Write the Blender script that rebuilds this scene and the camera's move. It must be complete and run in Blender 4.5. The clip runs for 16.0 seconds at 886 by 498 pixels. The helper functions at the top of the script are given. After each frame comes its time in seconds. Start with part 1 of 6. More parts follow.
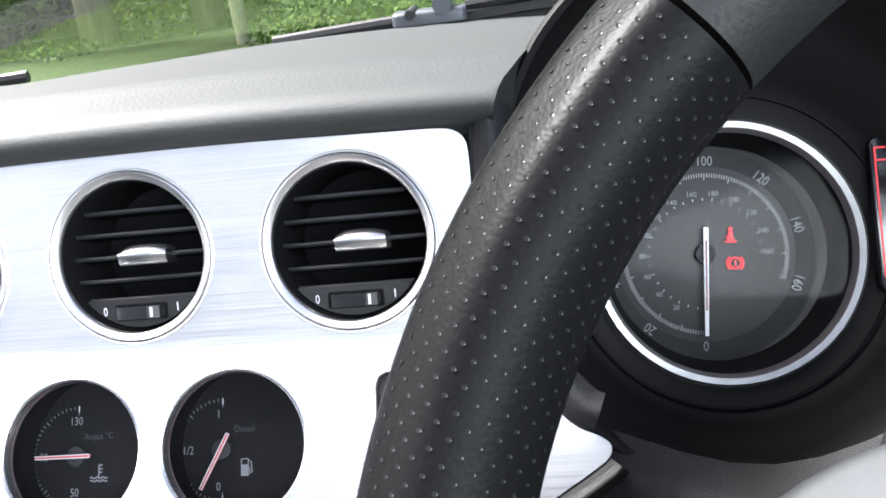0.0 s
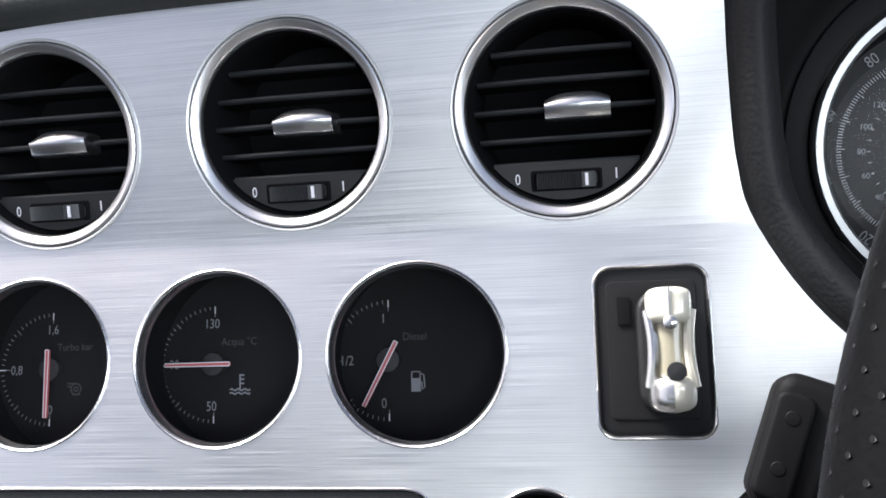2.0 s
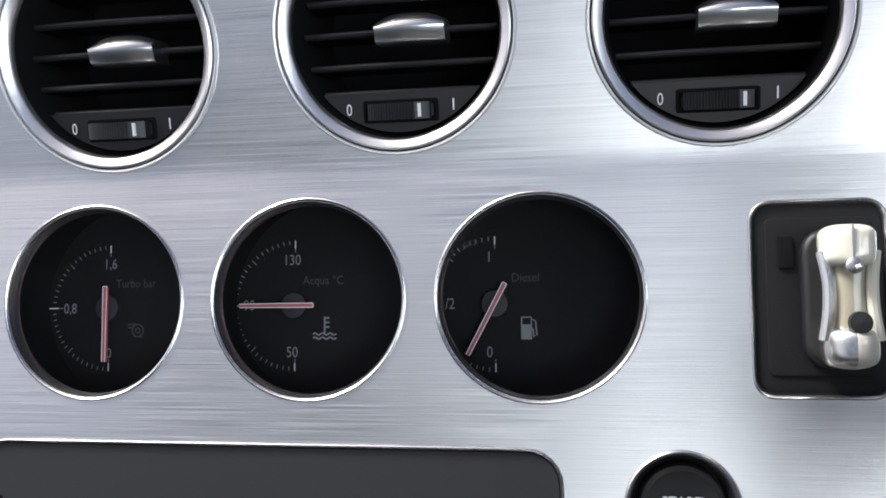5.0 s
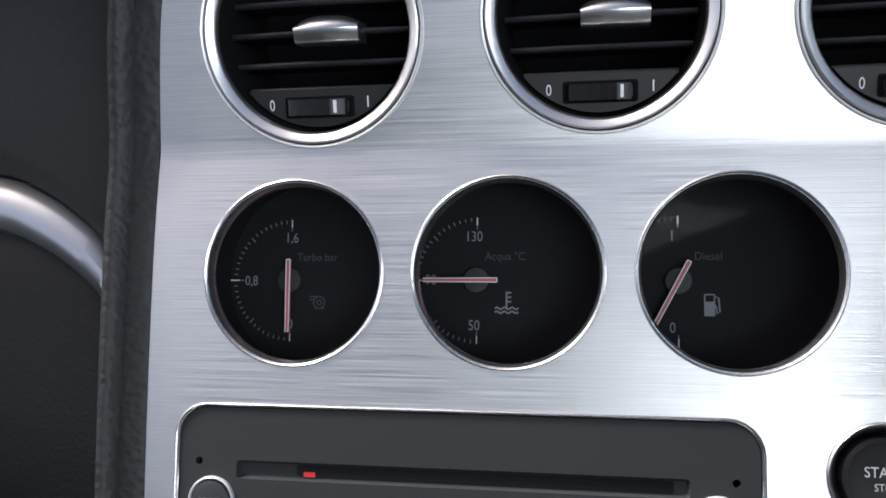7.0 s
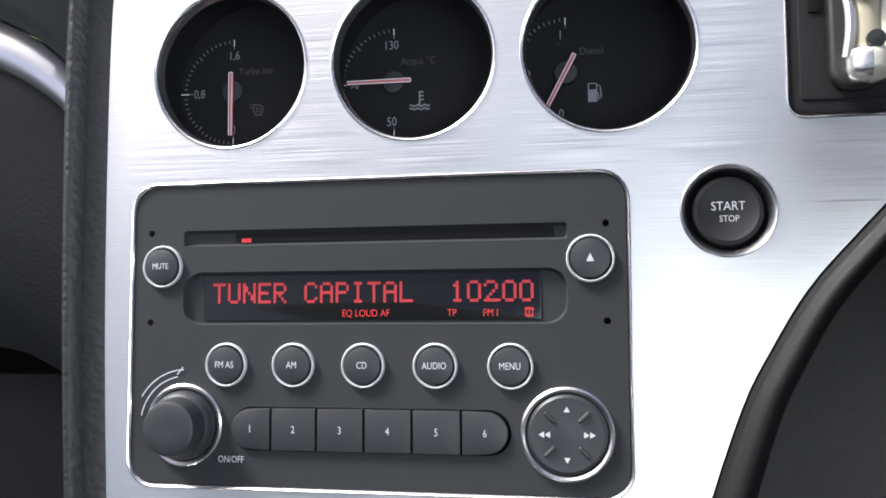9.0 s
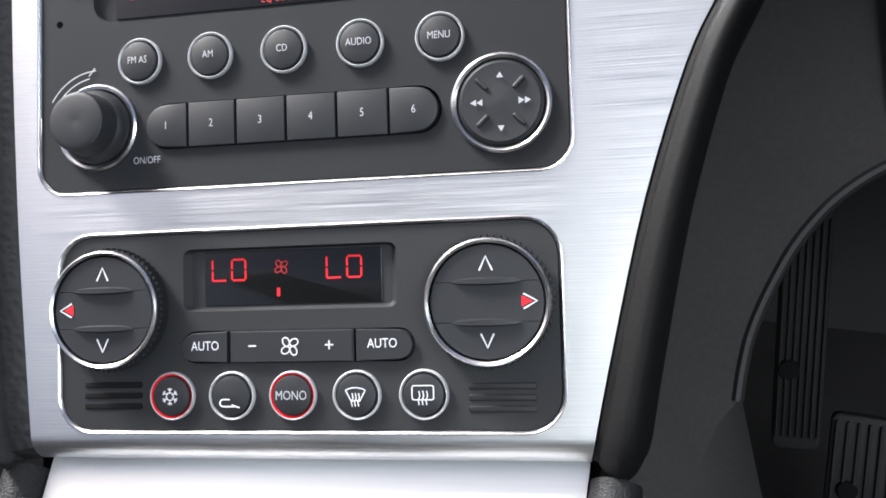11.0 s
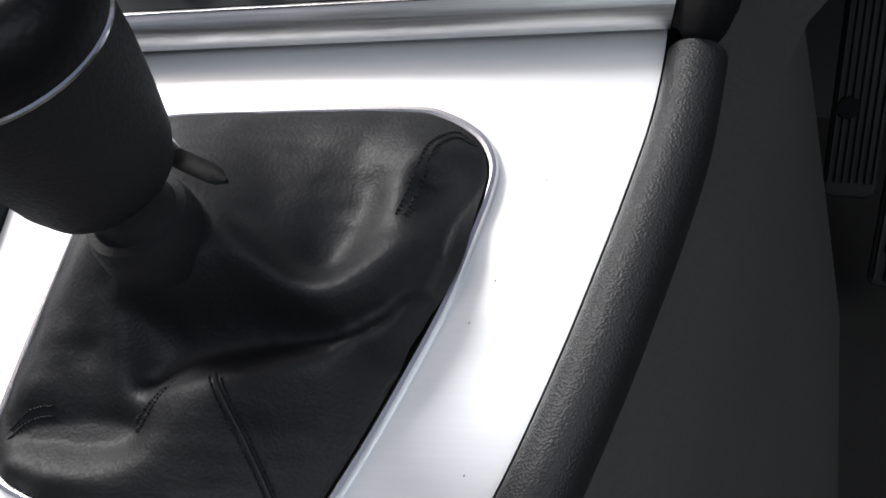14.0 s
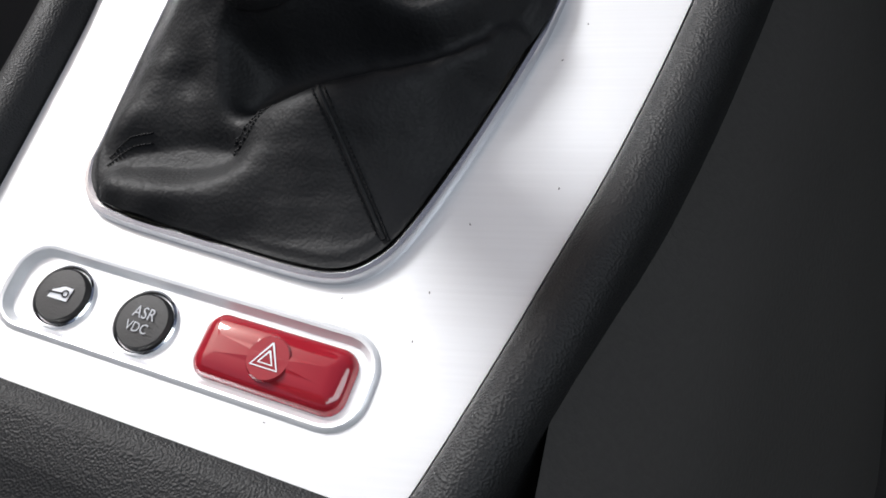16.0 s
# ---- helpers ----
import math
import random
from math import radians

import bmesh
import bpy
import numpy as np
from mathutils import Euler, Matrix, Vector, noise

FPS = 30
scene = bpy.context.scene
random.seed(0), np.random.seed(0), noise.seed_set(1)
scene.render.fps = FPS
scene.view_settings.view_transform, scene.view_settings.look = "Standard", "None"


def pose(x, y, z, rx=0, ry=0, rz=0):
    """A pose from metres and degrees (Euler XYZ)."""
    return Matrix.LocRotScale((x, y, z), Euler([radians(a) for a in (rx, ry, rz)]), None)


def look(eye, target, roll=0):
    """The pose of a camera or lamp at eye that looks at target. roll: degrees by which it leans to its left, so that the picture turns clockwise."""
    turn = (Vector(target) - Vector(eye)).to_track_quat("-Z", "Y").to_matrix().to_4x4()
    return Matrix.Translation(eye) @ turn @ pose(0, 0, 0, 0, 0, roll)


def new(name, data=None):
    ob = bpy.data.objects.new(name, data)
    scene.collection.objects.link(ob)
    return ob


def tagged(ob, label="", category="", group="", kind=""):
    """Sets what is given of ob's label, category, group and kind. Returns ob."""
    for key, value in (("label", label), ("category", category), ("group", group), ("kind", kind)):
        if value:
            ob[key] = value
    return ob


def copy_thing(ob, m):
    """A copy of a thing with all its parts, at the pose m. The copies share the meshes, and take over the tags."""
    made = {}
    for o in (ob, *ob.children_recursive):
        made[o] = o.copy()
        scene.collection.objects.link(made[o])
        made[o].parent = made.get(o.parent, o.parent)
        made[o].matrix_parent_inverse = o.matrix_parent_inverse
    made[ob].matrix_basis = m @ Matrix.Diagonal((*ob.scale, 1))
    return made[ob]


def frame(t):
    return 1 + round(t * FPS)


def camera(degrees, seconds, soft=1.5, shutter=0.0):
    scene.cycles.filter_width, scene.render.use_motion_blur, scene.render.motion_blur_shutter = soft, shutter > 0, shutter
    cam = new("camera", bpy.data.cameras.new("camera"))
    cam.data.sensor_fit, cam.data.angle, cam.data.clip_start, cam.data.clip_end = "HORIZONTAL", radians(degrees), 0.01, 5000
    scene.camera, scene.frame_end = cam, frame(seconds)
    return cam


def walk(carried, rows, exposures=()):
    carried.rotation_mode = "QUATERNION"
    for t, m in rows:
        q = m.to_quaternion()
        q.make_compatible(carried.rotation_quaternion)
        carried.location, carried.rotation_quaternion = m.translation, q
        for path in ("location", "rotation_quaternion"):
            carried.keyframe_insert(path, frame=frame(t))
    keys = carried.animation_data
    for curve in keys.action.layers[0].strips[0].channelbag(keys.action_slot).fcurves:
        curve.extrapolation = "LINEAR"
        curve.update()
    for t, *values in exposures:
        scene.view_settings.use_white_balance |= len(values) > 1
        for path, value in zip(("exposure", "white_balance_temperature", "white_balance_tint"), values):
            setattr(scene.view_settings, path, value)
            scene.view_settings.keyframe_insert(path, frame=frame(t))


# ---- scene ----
cam = camera(53.0, 16.0, soft=1.7)
# seconds, x, y, z, and the turn about x, y and z in degrees
PATH = [
    (0.0, 0.2370, -0.2588, 1.0077, 67.28, 7.46, 5.86),
    (0.5, 0.2218, -0.2572, 1.0102, 67.53, 6.82, 7.43),
    (1.0, 0.1996, -0.2533, 1.0023, 67.07, 6.25, 9.55),
    (1.5, 0.1674, -0.2449, 0.9826, 66.15, 5.87, 8.39),
    (2.0, 0.1558, -0.2146, 0.9674, 63.80, 6.99, 7.86),
    (2.5, 0.1573, -0.1966, 0.9506, 60.70, 10.23, 7.42),
    (3.0, 0.1545, -0.1833, 0.9446, 59.11, 10.64, 6.91),
    (5.5, 0.0901, -0.1896, 0.9532, 60.31, 5.58, 8.26),
    (6.0, 0.0704, -0.1942, 0.9554, 59.99, 6.22, 8.58),
    (6.5, 0.0602, -0.2033, 0.9545, 60.24, 5.87, 8.88),
    (7.0, 0.0519, -0.2081, 0.9548, 60.17, 5.61, 9.23),
    (7.5, 0.0577, -0.2213, 0.9493, 59.61, 6.24, 9.65),
    (8.0, 0.0649, -0.2432, 0.9367, 59.63, 6.04, 9.77),
    (8.5, 0.0728, -0.2637, 0.9182, 59.65, 5.59, 8.64),
    (9.0, 0.0912, -0.2823, 0.9076, 59.75, 6.43, 8.75),
    (9.5, 0.1074, -0.2958, 0.8949, 59.63, 6.76, 9.50),
    (10.0, 0.1112, -0.3088, 0.8570, 59.36, 6.57, 8.91),
    (10.2, 0.1154, -0.3120, 0.8452, 59.20, 7.08, 8.74),
    (12.3, 0.0942, -0.3172, 0.7530, 57.70, 7.80, 8.00),
    (12.5, 0.0938, -0.3180, 0.7501, 57.43, 8.01, 8.23),
    (13.0, 0.0907, -0.3277, 0.7333, 56.41, 7.84, 9.20),
    (13.5, 0.0885, -0.3393, 0.7145, 55.14, 7.58, 9.67),
    (14.0, 0.0880, -0.3449, 0.7002, 51.91, 7.06, 9.42),
    (14.5, 0.0883, -0.3590, 0.6841, 52.40, 6.18, 10.15),
    (15.0, 0.0865, -0.3715, 0.6645, 52.77, 6.02, 10.79),
    (15.5, 0.0814, -0.3854, 0.6513, 53.10, 6.34, 10.96),
    (16.0, 0.0697, -0.3997, 0.6447, 53.77, 5.99, 11.24),
]
EXPOSURES = [(0.0, 2.8), (0.5, 2.35), (1.0, 2.05), (1.5, 1.85), (2.0, 1.7), (3.0, 1.25), (5.5, 1.2), (7.0, 1.2), (8.0, 1.35), (9.0, 1.7), (10.0, 1.7), (12.5, 1.05), (14.0, 0.65), (16.0, 0.35)]
walk(cam, [(t, pose(x, y, z, a, b, c)) for t, x, y, z, a, b, c in PATH], EXPOSURES)

# ---- light ----
world = bpy.data.worlds.new("sky")
scene.world = world
world.use_nodes = True
wn = world.node_tree
sky = wn.nodes.new("ShaderNodeTexSky")
sky.sky_type, sky.sun_disc = "NISHITA", False
sky.sun_elevation, sky.sun_rotation = radians(51.7), radians(-66.4)
sky.air_density, sky.dust_density, sky.ozone_density = 0.5, 6.0, 0.3
wn.links.new(sky.outputs["Color"], wn.nodes["Background"].inputs["Color"])
wn.nodes["Background"].inputs["Strength"].default_value = 0.09
sun = new("sun", bpy.data.lights.new("sun", "SUN"))
sun.data.energy, sun.data.angle, sun.data.color = 3.2, radians(14), (0.95, 0.972, 1.0)
sun.matrix_world = look((-5.5, 2.4, 7.6), (0, 0, 0))
# added area lamp, no window is built: brightens the panel from the rear right
side = new("panel_fill_light", bpy.data.lights.new("panel_fill_light", "AREA"))
side.data.shape, side.data.size, side.data.size_y, side.data.energy, side.data.color = "RECTANGLE", 1.5, 0.46, 7.6, (0.89, 0.95, 1.0)
side.matrix_world = Matrix.Rotation(radians(-13), 4, "Z") @ look((0.99, -0.86, 1.36), (0.0, -0.12, 0.88))

# ---- materials ----


def material(name, color, rough=0.5, metal=0.0, grain=0.0, scale=800.0, stretch=(1, 1, 1), vary=0.0, emit=0.0, voronoi=False, spec=0.5, coat=0.0, big=12.0, rvary=0.0, dist=0.001):
    m = bpy.data.materials.new(name)
    m.use_nodes = True
    nt = m.node_tree
    b = nt.nodes["Principled BSDF"]
    b.inputs["Base Color"].default_value = (*color, 1)
    b.inputs["Roughness"].default_value = rough
    b.inputs["Metallic"].default_value = metal
    b.inputs["Specular IOR Level"].default_value = spec
    b.inputs["Coat Weight"].default_value = coat
    if emit:
        b.inputs["Emission Color"].default_value = (*color, 1)
        b.inputs["Emission Strength"].default_value = emit
    if grain or vary or rvary:
        co = nt.nodes.new("ShaderNodeTexCoord")
        mp = nt.nodes.new("ShaderNodeMapping")
        mp.inputs["Scale"].default_value = stretch
        nt.links.new(co.outputs["Object"], mp.inputs["Vector"])
        if voronoi:
            tex = nt.nodes.new("ShaderNodeTexVoronoi")
            tex.feature = "SMOOTH_F1"
            tex.inputs["Scale"].default_value = scale
            fine = tex.outputs["Distance"]
        else:
            tex = nt.nodes.new("ShaderNodeTexNoise")
            tex.inputs["Scale"].default_value = scale
            tex.inputs["Detail"].default_value = 4
            fine = tex.outputs["Fac"]
        nt.links.new(mp.outputs["Vector"], tex.inputs["Vector"])
        wide = nt.nodes.new("ShaderNodeTexNoise")
        wide.inputs["Scale"].default_value = big
        wide.inputs["Detail"].default_value = 5
        nt.links.new(co.outputs["Object"], wide.inputs["Vector"])
        if grain:
            bump = nt.nodes.new("ShaderNodeBump")
            bump.inputs["Strength"].default_value = grain
            bump.inputs["Distance"].default_value = dist
            nt.links.new(fine, bump.inputs["Height"])
            nt.links.new(bump.outputs["Normal"], b.inputs["Normal"])
        if vary:
            add = nt.nodes.new("ShaderNodeMath")
            add.operation = "ADD"
            nt.links.new(fine, add.inputs[0])
            nt.links.new(wide.outputs["Fac"], add.inputs[1])
            ramp = nt.nodes.new("ShaderNodeMapRange")
            ramp.inputs["From Min"].default_value, ramp.inputs["From Max"].default_value = 0.6, 1.4
            ramp.inputs["To Min"].default_value, ramp.inputs["To Max"].default_value = 1 - vary, 1 + vary
            nt.links.new(add.outputs[0], ramp.inputs["Value"])
            mix = nt.nodes.new("ShaderNodeVectorMath")
            mix.operation = "SCALE"
            mix.inputs[0].default_value = color
            nt.links.new(ramp.outputs["Result"], mix.inputs["Scale"])
            nt.links.new(mix.outputs["Vector"], b.inputs["Base Color"])
        if rvary:
            rr = nt.nodes.new("ShaderNodeMapRange")
            rr.inputs["To Min"].default_value, rr.inputs["To Max"].default_value = rough - rvary, rough + rvary
            rr.inputs["From Min"].default_value, rr.inputs["From Max"].default_value = 0.3, 0.7
            nt.links.new(fine, rr.inputs["Value"])
            nt.links.new(rr.outputs["Result"], b.inputs["Roughness"])
    return m


def glass(name, rough=0.02, ior=1.3):
    m = bpy.data.materials.new(name)
    m.use_nodes = True
    nt = m.node_tree
    nt.nodes.remove(nt.nodes["Principled BSDF"])
    clear = nt.nodes.new("ShaderNodeBsdfTransparent")
    gloss = nt.nodes.new("ShaderNodeBsdfGlossy")
    gloss.inputs["Roughness"].default_value = rough
    fres = nt.nodes.new("ShaderNodeFresnel")
    fres.inputs["IOR"].default_value = ior
    mix = nt.nodes.new("ShaderNodeMixShader")
    nt.links.new(fres.outputs[0], mix.inputs[0])
    nt.links.new(clear.outputs[0], mix.inputs[1])
    nt.links.new(gloss.outputs[0], mix.inputs[2])
    nt.links.new(mix.outputs[0], nt.nodes["Material Output"].inputs["Surface"])
    return m


ALU = material("brushed_aluminium", (0.80, 0.795, 0.785), 0.36, 1.0, grain=0.10, scale=20.0, stretch=(1, 130, 130), vary=0.20, rvary=0.08, big=9)
SATIN = material("satin_aluminium", (0.74, 0.75, 0.77), 0.3, 1.0, grain=0.02, scale=900)
CHROME = material("chrome", (0.85, 0.85, 0.86), 0.16, 1.0)
CAPMETAL = material("dull_cap_metal", (0.0638, 0.0656, 0.0693), 0.5, 1.0, grain=0.05, scale=700, vary=0.1)
RINGS = material("bright_button_ring", (0.6688, 0.6764, 0.6916), 0.36, 0.45)
STEEL = material("satin_chrome", (0.66, 0.66, 0.68), 0.27, 1.0)
FACE = material("grey_plastic", (0.0198, 0.0213, 0.0232), 0.68, 0.0, spec=0.25, grain=0.12, scale=2500, vary=0.08)
FACE2 = material("charcoal_plastic", (0.0165, 0.0175, 0.0193), 0.55, 0.0, grain=0.12, scale=2500, vary=0.08)
KEYPLASTIC = material("button_plastic", (0.0172, 0.0187, 0.0213), 0.48, 0.0, grain=0.06, scale=2500)
BLACK = material("black_plastic", (0.0090, 0.0090, 0.0097), 0.5, 0.0, grain=0.1, scale=1800)
# near-black for hollows; also colours in the shade of pits and slots
VOID = material("cavity_and_shade_black", (0.011, 0.011, 0.012), 0.8, spec=0.08)
GLOSSY = material("gloss_black", (0.006, 0.006, 0.007), 0.12, 0.0)
DASH = material("dash_vinyl", (0.0262, 0.0294, 0.0294), 0.66, 0.0, spec=0.4, grain=0.15, scale=620, vary=0.12, voronoi=True)
ROLL = material("grained_vinyl", (0.0135, 0.0142, 0.0152), 0.55, 0.0, spec=0.30, grain=0.34, scale=1700, vary=0.15, voronoi=True)
CREASED = material("creased_vinyl", (0.0167, 0.0173, 0.0185), 0.55, 0.0, spec=0.4, grain=0.5, scale=330, stretch=(1.0, 1.6, 1.0), vary=0.2, voronoi=True)
KEYCHROME = material("worn_key_chrome", (0.80, 0.79, 0.76), 0.27, 1.0, grain=0.03, scale=300, vary=0.08)
LEATHER = material("black_leather", (0.0090, 0.0095, 0.0105), 0.60, 0.0, spec=0.26, grain=0.14, scale=1100, vary=0.12, voronoi=True, rvary=0.05)
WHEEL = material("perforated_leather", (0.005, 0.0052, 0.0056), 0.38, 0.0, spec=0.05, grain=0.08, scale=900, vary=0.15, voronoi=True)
PRINT = material("white_print", (0.75, 0.76, 0.8), 0.6)
SOFTPRINT = material("dull_white_print", (0.45, 0.46, 0.49), 0.6)
DIM = material("grey_print", (0.21, 0.22, 0.24), 0.6)
FAINT = material("faint_print", (0.05, 0.05, 0.056), 0.6)
LED = material("red_led", (0.75, 0.012, 0.022), 0.5, emit=0.11)
# extra dark, puts the shade inside the vents into the colour
DUCT = material("duct_shade_black", (0.009, 0.009, 0.010), 0.9, spec=0.02)
HUBPAD = material("hub_pad_grey", (0.060, 0.063, 0.066), 0.7, spec=0.12, grain=0.1, scale=900, vary=0.08)
# paler grey, paints the highlight beside each perforation
GLINT = material("painted_glint", (0.06, 0.06, 0.064), 0.36, spec=0.5)
LEDDIM = material("dim_red_led", (0.45, 0.02, 0.02), 0.5, emit=0.05)
SIDETRIM = material("side_trim_vinyl", (0.0130, 0.0137, 0.0148), 0.6, 0.0, spec=0.3, grain=0.24, scale=700, vary=0.12, voronoi=True)
HOODBLACK = material("hood_black", (0.0063, 0.0063, 0.0066), 0.6, 0.0, spec=0.16, grain=0.10, scale=800, vary=0.15, voronoi=True)
RED = material("red_plastic", (0.30, 0.014, 0.024), 0.07, 0.0, coat=0.8)
NEEDLE = material("needle_red", (0.5, 0.12, 0.12), 0.4)
CREAM = material("cream_depth_plastic", (0.36, 0.33, 0.24), 0.25, coat=0.5)
CARPET = material("carpet", (0.032, 0.030, 0.029), 0.95, 0.0, grain=0.8, scale=700, vary=0.35)
RUBBER = material("black_rubber", (0.012, 0.012, 0.012), 0.75, grain=0.2, scale=600)
LINING = material("pale_headlining", (0.55, 0.55, 0.55), 0.9, grain=0.2, scale=900, vary=0.05)
TRIMDARK = material("dark_cabin_trim", (0.06, 0.06, 0.06), 0.8, grain=0.2, scale=500, vary=0.1)
BARK = material("mossy_bark", (0.17, 0.18, 0.08), 0.9, grain=0.8, scale=18, stretch=(1, 1, 0.2), vary=0.4, big=2, dist=0.02)
LEAF = material("leaf_green", (0.0920, 0.1725, 0.0345), 0.6, vary=0.5, scale=3, big=0.9)
LEAFL = material("leaf_light", (0.20, 0.31, 0.06), 0.6, vary=0.4, scale=3, big=0.9)
GRASS = material("grass", (0.085, 0.14, 0.04), 0.9, grain=0.8, scale=30, vary=0.4, big=0.7, dist=0.02)
WIRE = material("galvanised_wire", (0.20, 0.21, 0.19), 0.6, 0.3)
POSTW = material("pale_post", (0.40, 0.40, 0.24), 0.85, grain=0.5, scale=30, vary=0.2, dist=0.01)
GLASS = glass("clear_glass")
LENS = glass("gauge_lens", 0.05, 1.12)
DIALBLACK = material("dial_black", (0.0075, 0.0075, 0.0085), 0.7, spec=0.2)
RADIOLED = material("radio_led", (0.3150, 0.0165, 0.0225), 0.5, emit=0.03)

# ---- builders ----


def part(name, bm, mat, parent=None, label="", m=None, smooth=35, face=Vector((0, 0, 1))):
    """Links a bmesh (or a mesh) as one mesh object under a thing or a part."""
    if isinstance(bm, bpy.types.Mesh):
        me = bm
    else:
        bmesh.ops.recalc_face_normals(bm, faces=bm.faces[:])
        me = bpy.data.meshes.new(name)
        bm.to_mesh(me)
        bm.free()
        if mat in (GLASS, LENS) and sum(f.normal.dot(face) * f.area for f in me.polygons) < 0:
            me.flip_normals()
        if smooth:
            me.shade_smooth()
            me.set_sharp_from_angle(angle=radians(smooth))
    if mat is not None:
        me.materials.clear()
        me.materials.append(mat)
    ob = new(name, me)
    if parent is not None:
        ob.parent = parent
    if m is not None:
        ob.matrix_basis = m
    if label:
        tagged(ob, label)
    return ob


def thing(name, m, label, category, group="", kind=""):
    ob = new(name)
    ob.empty_display_size = 0.01
    ob.matrix_basis = m
    return tagged(ob, label, category, group, kind)


def at(x, y, z=0.0, rz=0.0):
    return Matrix.Translation((x, y, z)) @ Matrix.Rotation(radians(rz), 4, "Z")


def step(t):
    t = min(max(t, 0.0), 1.0)
    return t * t * (3 - 2 * t)


def rrect(w, h, r, seg=6, cx=0.0, cy=0.0):
    pts = []
    for sx, sy, a0 in ((1, 1, 0), (-1, 1, 90), (-1, -1, 180), (1, -1, 270)):
        for i in range(seg + 1):
            a = radians(a0 + 90 * i / seg)
            pts.append((cx + sx * (w / 2 - r) + r * math.cos(a), cy + sy * (h / 2 - r) + r * math.sin(a)))
    return pts


def circle(r, seg=48, cx=0.0, cy=0.0):
    return [(cx + r * math.cos(2 * math.pi * i / seg), cy + r * math.sin(2 * math.pi * i / seg)) for i in range(seg)]


def loft(loops, cap0=True, cap1=True, closed=True, bm=None):
    """Skins rings of 3D points, all of one length."""
    bm = bm or bmesh.new()
    rings = [[bm.verts.new(p) for p in lp] for lp in loops]
    n = len(rings[0])
    for a, b in zip(rings, rings[1:]):
        for i in range(n if closed else n - 1):
            j = (i + 1) % n
            bm.faces.new((a[i], a[j], b[j], b[i]))
    if cap0:
        bm.faces.new(rings[0][::-1])
    if cap1:
        bm.faces.new(rings[-1])
    return bm


def slab(w, h, r, z0, z1, bevel=0.0008, seg=6, cx=0.0, cy=0.0, bm=None):
    r = max(r, bevel + 0.0001)
    up = lambda lp, z: [(x, y, z) for x, y in lp]
    steps = [up(rrect(w, h, r, seg, cx, cy), z0), up(rrect(w, h, r, seg, cx, cy), z1 - bevel)]
    for k in (30, 60, 90):
        d = bevel * (1 - math.cos(radians(k)))
        steps.append(up(rrect(w - 2 * d, h - 2 * d, r - d, seg, cx, cy), z1 - bevel + bevel * math.sin(radians(k))))
    return loft(steps, bm=bm)


def lathe(profile, seg=48, cap0=False, cap1=False, cx=0.0, cy=0.0, bm=None):
    return loft([[(x, y, z) for x, y in circle(max(r, 1e-5), seg, cx, cy)] for r, z in profile], cap0, cap1, bm=bm)


def frame_rr(w, h, r, t, z0, z1, seg=6, cx=0.0, cy=0.0):
    """A rounded rectangular rim of width t, rounded on top."""
    up = lambda d, z: [(x, y, z) for x, y in rrect(w - 2 * d, h - 2 * d, max(r - d, 0.0004), seg, cx, cy)]
    return loft([up(0, z0), up(0.15 * t, z1 - 0.2 * t), up(0.5 * t, z1), up(0.85 * t, z1 - 0.2 * t), up(t, z0)], False, False)


def box(w, h, d, cx=0.0, cy=0.0, cz=0.0, bm=None):
    bm = bm or bmesh.new()
    bmesh.ops.create_cube(bm, size=1, matrix=Matrix.Translation((cx, cy, cz)) @ Matrix.Diagonal((w, h, d, 1)))
    return bm


def smooth_path(pts, sub=6, closed=False):
    """A Catmull-Rom curve through the points."""
    pts = [Vector(p) for p in pts]
    n, out = len(pts), []
    for i in range(n if closed else n - 1):
        p = [pts[(i + k) % n] if closed else pts[min(max(i + k, 0), n - 1)] for k in (-1, 0, 1, 2)]
        for s in range(sub):
            t = s / sub
            out.append(0.5 * (2 * p[1] + (p[2] - p[0]) * t + (2 * p[0] - 5 * p[1] + 4 * p[2] - p[3]) * t * t + (3 * p[1] - p[0] - 3 * p[2] + p[3]) * t ** 3))
    if not closed:
        out.append(pts[-1])
    return out


def sweep(path, up, profile, closed=False, cap=True, bm=None):
    """Sweeps a closed 2D profile (across, up) along a path; up: one direction, or one a point."""
    path = [Vector(p) for p in path]
    n, loops = len(path), []
    for i, p in enumerate(path):
        a, b = (path[i - 1], path[(i + 1) % n]) if closed else (path[max(i - 1, 0)], path[min(i + 1, n - 1)])
        t = (b - a).normalized()
        u = Vector(up[i]) if isinstance(up, list) else Vector(up)
        side = t.cross(u).normalized()
        u = side.cross(t)
        loops.append([p + side * q[0] + u * q[1] for q in profile])
    if closed:
        loops.append(loops[0])
    bm = loft(loops, cap and not closed, cap and not closed, bm=bm)
    if closed:
        bmesh.ops.remove_doubles(bm, verts=bm.verts[:], dist=1e-6)
    return bm


def tube(path, r, seg=12, closed=False, bm=None):
    p0, p1 = Vector(path[0]), Vector(path[1])
    up = Vector((0, 0, 1)) if abs((p1 - p0).normalized().z) < 0.9 else Vector((1, 0, 0))
    return sweep(path, up, circle(r, seg), closed, bm=bm)


